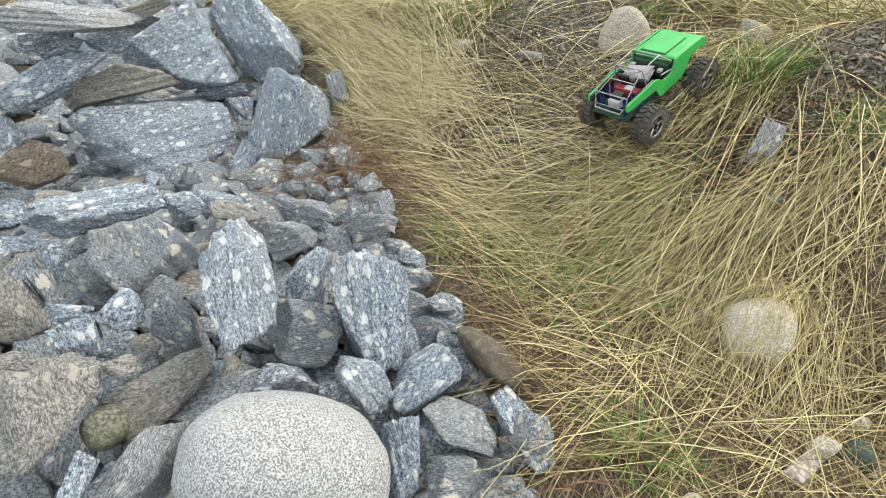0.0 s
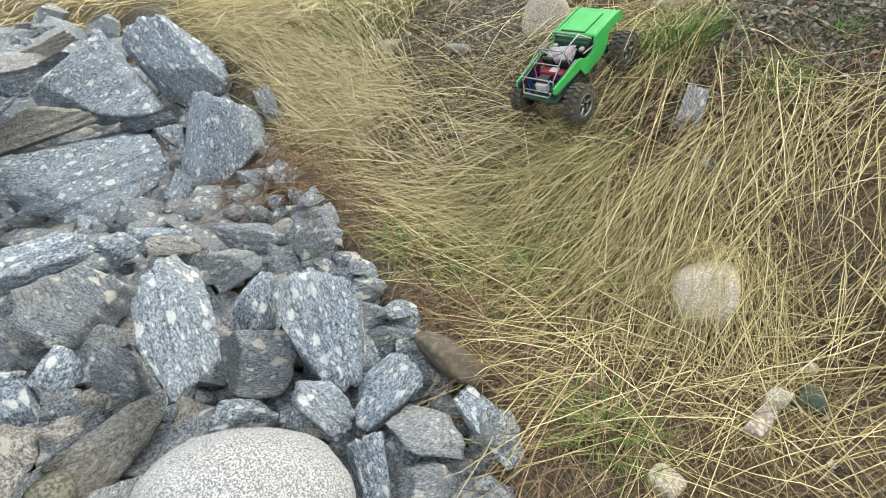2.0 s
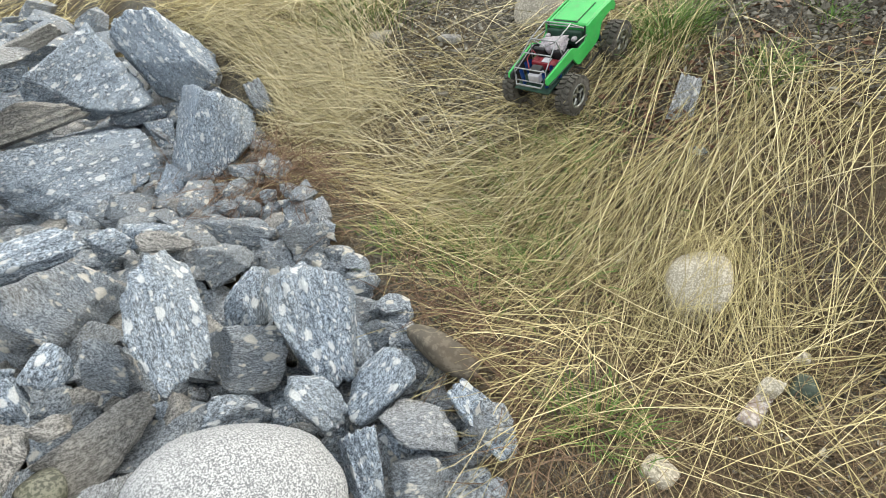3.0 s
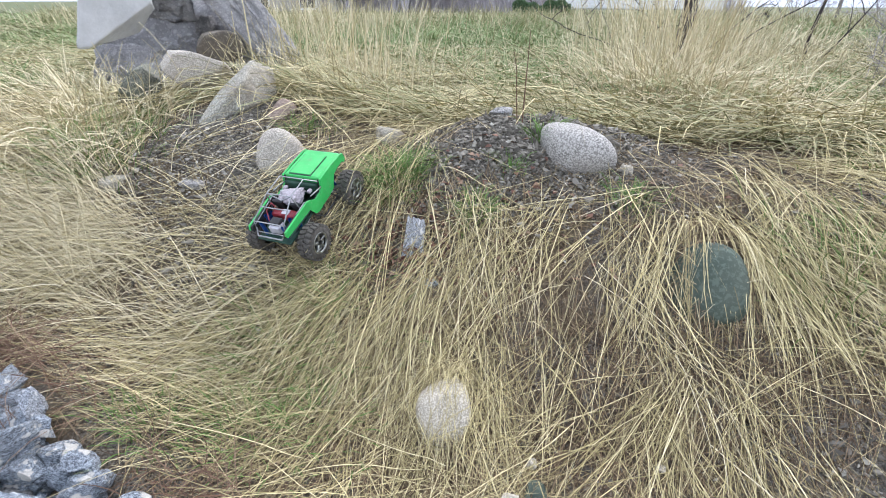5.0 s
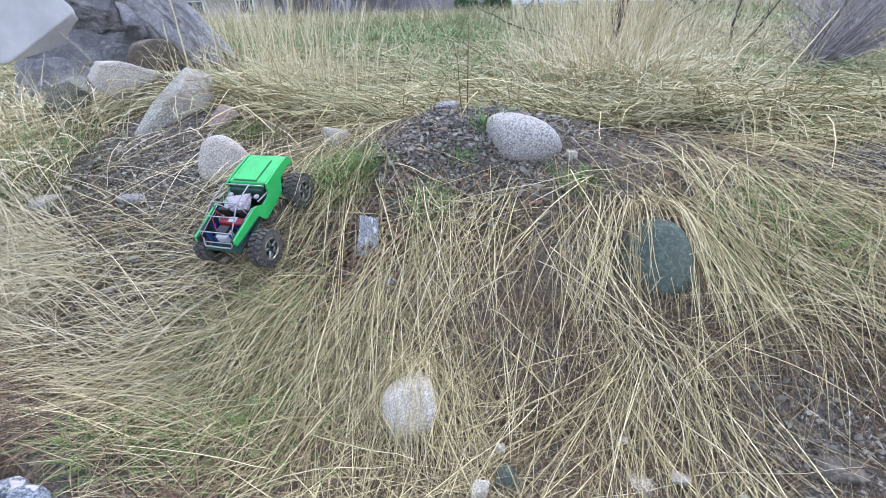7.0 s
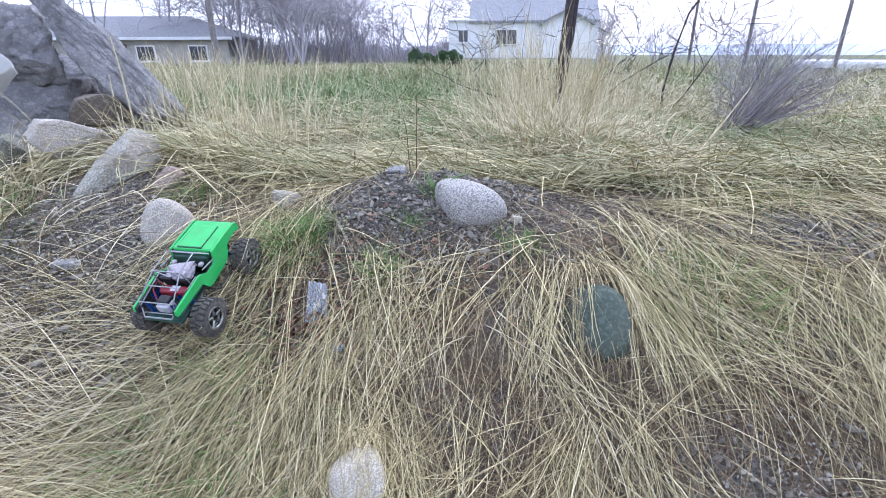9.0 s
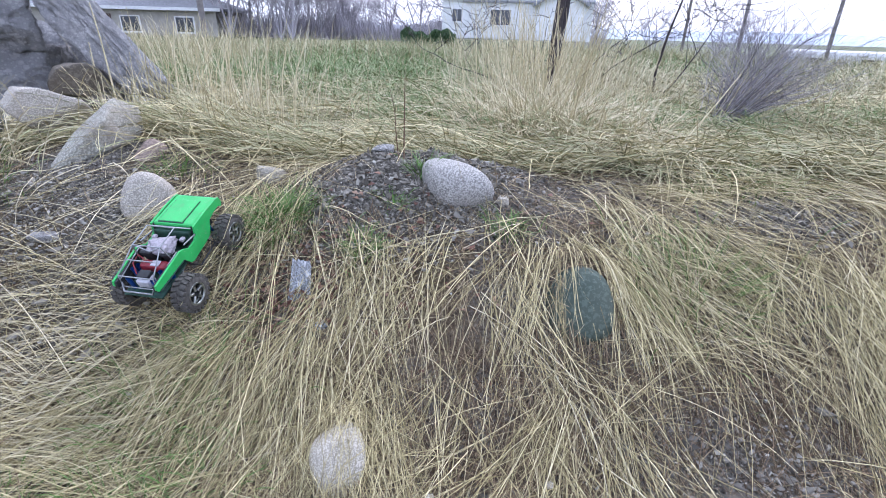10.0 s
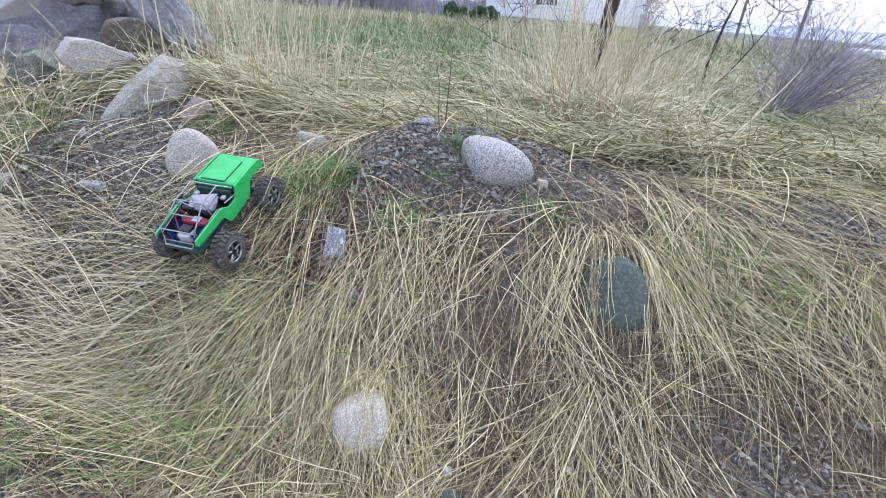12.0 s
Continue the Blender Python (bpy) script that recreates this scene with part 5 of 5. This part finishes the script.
# bare trees along the skyline, their twig colour pale with painted haze
for i, (x, y, hgt) in enumerate(((-7.5, 46, 5.0), (-4.5, 52, 4.6), (-1.2, 47, 5.6), (1.5, 58, 4.6), (4.2, 54, 7.0), (-12, 44, 8.5), (-15, 40, 9.0), (-10, 36, 7.5), (-18, 45, 9.5), (-21, 42, 9.0), (-24, 38, 9), (-8.5, 33, 6.0),
                                 (33, 34, 4.5), (36, 30, 5.0), (-13, 50, 8), (-11, 41, 7), (-16.5, 50, 9), (-20, 52, 10), (-14, 38, 7.5), (-9.5, 50, 7), (-12.5, 55, 8.5), (-26, 50, 10), (-30, 44, 10), (6.5, 57, 6), (24, 58, 5), (15, 50, 4.6), (12.5, 48, 5.2), (18, 62, 5), (28, 52, 5))):
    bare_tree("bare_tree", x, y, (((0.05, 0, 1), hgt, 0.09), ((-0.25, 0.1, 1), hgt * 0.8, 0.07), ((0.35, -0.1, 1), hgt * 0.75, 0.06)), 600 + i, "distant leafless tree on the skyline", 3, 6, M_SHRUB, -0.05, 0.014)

# thickets of thin bare stems behind the low house
for i, (x, y, hgt) in enumerate(((-11.5, 40, 5.5), (-9.8, 38, 5.0), (-8.2, 40, 4.6), (-10.6, 44, 6.0), (-7.0, 43, 4.0), (-13.0, 42, 6.5), (-5.8, 48, 3.4), (-4.0, 50, 2.4), (-2.6, 52, 2.0), (-7.6, 50, 2.6), (-9.2, 52, 3.0), (-11.2, 50, 3.4), (0.2, 54, 2.2), (-14.5, 44, 5.5), (-6.5, 45, 2.6))):
    r = np.random.RandomState(800 + i)
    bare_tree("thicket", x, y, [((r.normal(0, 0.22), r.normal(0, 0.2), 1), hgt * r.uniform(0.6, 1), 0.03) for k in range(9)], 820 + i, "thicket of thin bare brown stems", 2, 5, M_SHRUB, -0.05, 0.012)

# lumps of broken concrete heaped behind the stones
def concrete(x, y, z, sx, sy, sz, rx, ry, rz, seed, label, planes=7, mat=M_CONCRETE, rough=1.9):
    ob = new("concrete_slab", stone_mesh("concrete_slab", (sx, sy, sz), seed, mat, 60.0, planes, rough, 6, (0.5, 0.85), False, 0.9 if mat is M_CONCRETE else 0.15))
    ob.matrix_world = pose(x, y, z, rx, ry, rz)
    return tagged(ob, label, "concrete slab", "broken concrete slabs")


concrete(-2.564, 3.231, 1.554, 0.587, 0.483, 0.483, 0, -7, -141, 1023, "dark torn block of broken concrete")
concrete(-2.379, 2.730, 1.363, 0.440, 0.201, 0.364, 5, 73, -134, 1065, "pale smooth cast face of a broken concrete slab", 4, M_CASTFACE, 0.35)
concrete(-2.024, 3.367, 1.417, 1.105, 0.339, 0.291, -3, 53, 29, 1049, "long leaning slab of torn pebbly concrete")
concrete(-2.65, 3.75, 1.15, 1.5, 0.5, 0.7, 0, 4, -10, 703, "dark concrete block lying deep in the heap")
concrete(-2.6, 3.35, 1.1, 0.75, 0.55, 0.55, 0, 5, 30, 704, "dark concrete block under the heap")
concrete(-2.45, 2.85, 1.02, 0.5, 0.36, 0.36, 0, 0, 20, 705, "low concrete lump buried in straw")
stone("stone", -1.972, 3.029, 1.179, 0.281, 0.209, 0.191, M_BROWNROCK, "brown rock wedged under broken concrete", 1024, rx=5, ry=8, rz=-146, hard=26)
stone("stone", -1.98, 3.05, 1.0, 0.3, 0.25, 0.2, M_BROWNROCK, "dark brown rock under another rock", 1025, hard=26)

# hills far behind, with the haze painted into their pale blue-grey colour
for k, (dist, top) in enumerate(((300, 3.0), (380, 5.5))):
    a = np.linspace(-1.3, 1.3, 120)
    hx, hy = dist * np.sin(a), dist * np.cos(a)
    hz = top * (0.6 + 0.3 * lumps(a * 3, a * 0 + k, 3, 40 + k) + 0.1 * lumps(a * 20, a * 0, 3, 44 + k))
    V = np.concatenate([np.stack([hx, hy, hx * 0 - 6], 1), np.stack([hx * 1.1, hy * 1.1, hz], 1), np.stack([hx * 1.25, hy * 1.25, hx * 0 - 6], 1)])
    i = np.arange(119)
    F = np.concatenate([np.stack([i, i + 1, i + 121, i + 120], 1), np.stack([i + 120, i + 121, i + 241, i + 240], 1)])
    tagged(new("backdrop", mesh_of("backdrop", V, F, [M_HILL])), "low hills on the horizon tinted blue-grey for haze", "hills", kind="structure")


# ---------- the radio-controlled crawler ----------
def flat_mesh(bm):
    me = bpy.data.meshes.new("copy")
    bm.to_mesh(me)
    return me


def crawler(m):
    """x forward, y left, z up; the origin on the ground between the axles."""
    car = new("toy_truck")
    R, WB, TR, TW = 0.061, 0.276, 0.222, 0.05
    hub_z = R
    for ax in (-WB / 2, WB / 2):
        for side in (-1, 1):
            w = new("wheel")
            w.parent = car
            w.location = (ax, side * TR / 2, hub_z)
            # tyre: a rounded ring with lugs
            prof = [(-0.5, 0.62), (-0.5, 0.88), (-0.36, 0.97), (0, 1.0), (0.36, 0.97), (0.5, 0.88), (0.5, 0.62)]
            a = np.linspace(0, 2 * np.pi, 28, endpoint=False)
            V = np.array([[pr * R * math.cos(t), py * TW, pr * R * math.sin(t)] for t in a for py, pr in prof])
            n = len(prof)
            F = [[i * n + j, i * n + j + 1, ((i + 1) % 28) * n + j + 1, ((i + 1) % 28) * n + j] for i in range(28) for j in range(n - 1)]
            tyre = new("tyre", mesh_of("tyre", V, F, [M_TYRE]))
            tyre.parent = w
            bm = bmesh.new()
            for i in range(22):
                for s2 in (-1, 1):
                    t = 360 * (i + 0.25 * s2) / 22
                    lug = box(0.012, TW * 0.46, 0.011, pose(0, 0, 0, 0, 0, 0), 0.001)
                    lug.transform(pose(0, 0, 0, 0, t, 0) @ pose(0, s2 * TW * 0.26, R * 0.985, 0, 0, 14 * s2))
                    tmp = bpy.data.meshes.new("lug")
                    lug.to_mesh(tmp)
                    lug.free()
                    bm.from_mesh(tmp)
                    bpy.data.meshes.remove(tmp)
            part("tread", bm, M_TYRE, tyre)
            ring = [(math.cos(t) * R * 0.6, math.sin(t) * R * 0.6) for t in np.linspace(0, 2 * np.pi, 25)]
            vs, fs = tubes([([(px, side * TW * 0.44, pz) for px, pz in ring], 0.0045), ([(px * 0.92, side * TW * 0.2, pz * 0.92) for px, pz in ring], 0.005),
                            ([(0, side * TW * 0.1, 0), (0, side * TW * 0.42, 0)], [0.014, 0.011])] +
                           [([(0.01 * math.cos(t), side * TW * 0.36, 0.01 * math.sin(t)), (R * 0.58 * math.cos(t), side * TW * 0.38, R * 0.58 * math.sin(t))], [0.006, 0.0045]) for t in np.linspace(0, 2 * np.pi, 6)[:-1]], 6)
            rim = new("rim", mesh_of("rim", vs, fs, [M_CHROME]))
            rim.parent = w
            bm = bmesh.new()
            bmesh.ops.create_cone(bm, cap_ends=True, segments=20, radius1=R * 0.58, radius2=R * 0.58, depth=TW * 0.3, matrix=pose(0, 0, 0, 90, 0, 0))
            part("hub_disc", bm, M_BLACK, w)
        tube_part("axle", [([(ax, -TR / 2 + 0.02, hub_z), (ax, -0.02, hub_z), (ax, 0.0, hub_z), (ax, 0.02, hub_z), (ax, TR / 2 - 0.02, hub_z)], [0.009, 0.01, 0.022, 0.01, 0.009])], M_BLACK, car, sides=10)
        s = 1 if ax > 0 else -1
        for side in (-1, 1):
            tube_part("link", [([(ax - s * 0.01, side * 0.05, hub_z - 0.01), (s * 0.03, side * 0.035, 0.075)], 0.004)], M_TUBE, car)
            tube_part("shock", [([(ax - s * 0.012, side * 0.062, hub_z + 0.005), (ax - s * 0.022, side * 0.058, hub_z + 0.045), (ax - s * 0.03, side * 0.054, hub_z + 0.085)], [0.004, 0.009, 0.009])], M_BLUE, car)
    part("skid_plate", box(0.12, 0.075, 0.012, pose(0, 0, 0.07), 0.004), M_BLACK, car)
    for side in (-1, 1):
        part("frame_rail", box(0.34, 0.008, 0.02, pose(-0.01, side * 0.04, 0.092), 0.002), M_BLACK, car)
    # green bonnet, falling a little to the front, with a raised panel
    bm = box(0.155, 0.152, 0.03, pose(0.118, 0, 0.168, 0, 4, 0), 0.008)
    hood = part("bonnet", bm, M_CARGREEN, car, "scuffed bright green bonnet")
    part("bonnet_panel", box(0.112, 0.09, 0.006, pose(0.108, 0.01, 0.1845, 0, 4, 0), 0.0015), M_CARGREEN, hood)
    # thin dark strips paint the shadow lines along the raised panel's edges
    part("panel_gap", box(0.112, 0.0026, 0.004, pose(0.108, -0.037, 0.184, 0, 4, 0), 0.0005), M_DARKGREEN, hood)
    part("panel_gap", box(0.112, 0.002, 0.003, pose(0.108, 0.057, 0.184, 0, 4, 0), 0.0005), M_DARKGREEN, hood)
    part("panel_gap", box(0.005, 0.095, 0.006, pose(0.0505, 0.008, 0.187, 0, 4, 0), 0.0005), M_DARKGREEN, hood)
    part("grille", box(0.012, 0.135, 0.04, pose(0.196, 0, 0.152), 0.004), M_BLACK, car)
    # body sides: a strip over the wheels with a deep sill between them
    SIDE = ((0.2, 0.172), (0.205, 0.148), (0.192, 0.138), (0.18, 0.15), (0.145, 0.15), (0.115, 0.145), (0.088, 0.106), (0.07, 0.1), (-0.03, 0.096), (-0.045, 0.102), (-0.062, 0.137),
            (-0.2, 0.142), (-0.204, 0.152), (-0.198, 0.166), (-0.06, 0.172), (-0.045, 0.166), (-0.02, 0.146), (0.015, 0.146), (0.03, 0.158), (0.04, 0.186), (0.12, 0.184), (0.185, 0.178))
    for side in (-1, 1):
        bm = bmesh.new()
        face = bm.faces.new([bm.verts.new((x, side * (0.083 - 0.03 * max(0, -x - 0.05)), z)) for x, z in SIDE])
        ext = bmesh.ops.extrude_face_region(bm, geom=[face])
        bmesh.ops.translate(bm, vec=(0, -side * 0.007, 0), verts=[g for g in ext["geom"] if isinstance(g, bmesh.types.BMVert)])
        bmesh.ops.recalc_face_normals(bm, faces=bm.faces)
        bmesh.ops.triangulate(bm, faces=[f for f in bm.faces if len(f.verts) > 4])
        liner = bmesh.new()
        liner.from_mesh(flat_mesh(bm))
        bmesh.ops.translate(liner, vec=(0, -side * 0.0075, -0.003), verts=liner.verts)
        part("liner", liner, M_BLACK, car, "black inside of the body")
        panel = part("side_panel", bm, M_CARGREEN, car, "bright green body side cut away over the wheels")
        part("door_bar", box(0.07, 0.004, 0.004, pose(0.002, side * 0.08, 0.166, 0, 12, 0), 0.001), M_TUBE, panel)
        part("wheel_arch_edge", box(0.13, 0.01, 0.004, pose(-0.132, side * 0.079, 0.1385, 0, 2, 0), 0.001), M_DARKGREEN, panel)
    for side in (-1, 1):
        tube_part("rock_slider", [([(0.075, side * 0.06, 0.085), (0.07, side * 0.098, 0.078), (-0.03, side * 0.1, 0.076), (-0.04, side * 0.06, 0.085)], 0.0028)], M_BLACK, car)
        part("side_mirror", box(0.02, 0.016, 0.012, pose(0.0, side * 0.052, 0.163), 0.005), M_GREYCLOTH, car)
    part("floor_pan", box(0.3, 0.14, 0.006, pose(-0.05, 0, 0.104), 0.002), M_DARKGREEN, car)
    part("dashboard", box(0.02, 0.135, 0.045, pose(0.025, 0, 0.15, 0, 15, 0), 0.005), M_DARKGREEN, car)
    # roll cage of bare tube
    for side in (-1, 1):
        y, yt = side * 0.07, side * 0.05
        tube_part("cage_tube", [([(0.035, y, 0.18), (0.0, yt, 0.218), (-0.085, yt, 0.216), (-0.18, side * 0.062, 0.175), (-0.19, side * 0.062, 0.135)], 0.0021)], M_TUBE, car)
        tube_part("cage_tube", [([(-0.085, yt, 0.216), (-0.082, y, 0.125)], 0.0021)], M_TUBE, car)
        tube_part("cage_tube", [([(-0.06, y, 0.17), (-0.185, side * 0.064, 0.158)], 0.0021)], M_TUBE, car)
    for x, yy, z in ((0.0, 0.05, 0.218), (-0.085, 0.05, 0.216), (-0.18, 0.062, 0.175), (-0.19, 0.062, 0.135), (0.035, 0.07, 0.18), (-0.13, 0.056, 0.196)):
        tube_part("cage_tube", [([(x, -yy, z), (x, yy, z)], 0.0022)], M_TUBE, car)
    tube_part("cage_tube", [([(-0.085, -0.05, 0.216), (-0.085, 0.0, 0.19), (-0.085, 0.05, 0.216)], 0.0022)], M_TUBE, car)
    tube_part("rear_bumper", [([(-0.185, -0.06, 0.15), (-0.205, -0.05, 0.13), (-0.205, 0.05, 0.13), (-0.185, 0.06, 0.15)], 0.003)], M_TUBE, car)
    # seats with grey cloth bundle, battery and electronics
    for side in (-1, 1):
        seat = part("seat", box(0.04, 0.045, 0.02, pose(-0.045, side * 0.035, 0.122), 0.008), M_BLACK, car)
        part("seat_back", box(0.014, 0.045, 0.06, pose(-0.068, side * 0.035, 0.145, 0, -12, 0), 0.006), M_BLACK, seat)
    cloth = new("cloth", stone_mesh("cloth", (0.085, 0.105, 0.045), 91, M_GREYCLOTH, 9, 9, 3.2, 4))
    cloth.parent = car
    cloth.location = (-0.035, 0.008, 0.158)
    part("battery", box(0.032, 0.1, 0.03, pose(-0.1, 0, 0.135), 0.008), M_REDPLASTIC, car, "red battery pack")
    part("battery_label", box(0.022, 0.03, 0.002, pose(-0.1, -0.008, 0.1515), 0.0005), M_WHITEPLASTIC, car)
    part("servo", box(0.035, 0.045, 0.03, pose(-0.158, 0, 0.132), 0.004), M_WHITEPLASTIC, car, "white electronics box")
    part("receiver", box(0.03, 0.04, 0.014, pose(-0.15, 0.0, 0.153), 0.003), M_BLACK, car)
    for dx, dy in ((-0.135, 0.05), (-0.135, -0.05), (-0.172, 0.045), (-0.172, -0.045)):
        tube_part("spring_post", [([(dx, dy, 0.1), (dx, dy, 0.16)], 0.007)], M_BLUE, car)
    tube_part("wire", [([(-0.1, 0.02, 0.15), (-0.09, 0.05, 0.175), (-0.12, 0.055, 0.165), (-0.15, 0.03, 0.15)], 0.002)], M_REDPLASTIC, car)
    tagged(car, "green radio-controlled crawler truck with muddy tyres on straw", "toy truck")
    car.matrix_world = m @ Matrix.Scale(0.9, 4)
    return car


def slope_pose(x, y, yaw, length=0.29, lift=0.0):
    """The pose of a car at x, y with that heading, resting on the slope."""
    c, s = math.cos(radians(yaw)), math.sin(radians(yaw))
    h = length / 2
    zf, zb = float(ground(x + c * h, y + s * h)), float(ground(x - c * h, y - s * h))
    zl, zr = float(ground(x - s * 0.1, y + c * 0.1)), float(ground(x + s * 0.1, y - c * 0.1))
    f = Vector((c * length, s * length, zf - zb)).normalized()
    l = Vector((-s * 0.2, c * 0.2, zl - zr)).normalized()
    u = f.cross(l).normalized()
    l = u.cross(f)
    m = Matrix((f, l, u)).transposed().to_4x4()
    m.translation = Vector((x, y, (zf + zb) / 2 + lift))
    return m


crawler(slope_pose(-0.745, 1.505, 77, 0.26, 0.04) @ pose(0, 0, 0, -8, 7, 0))
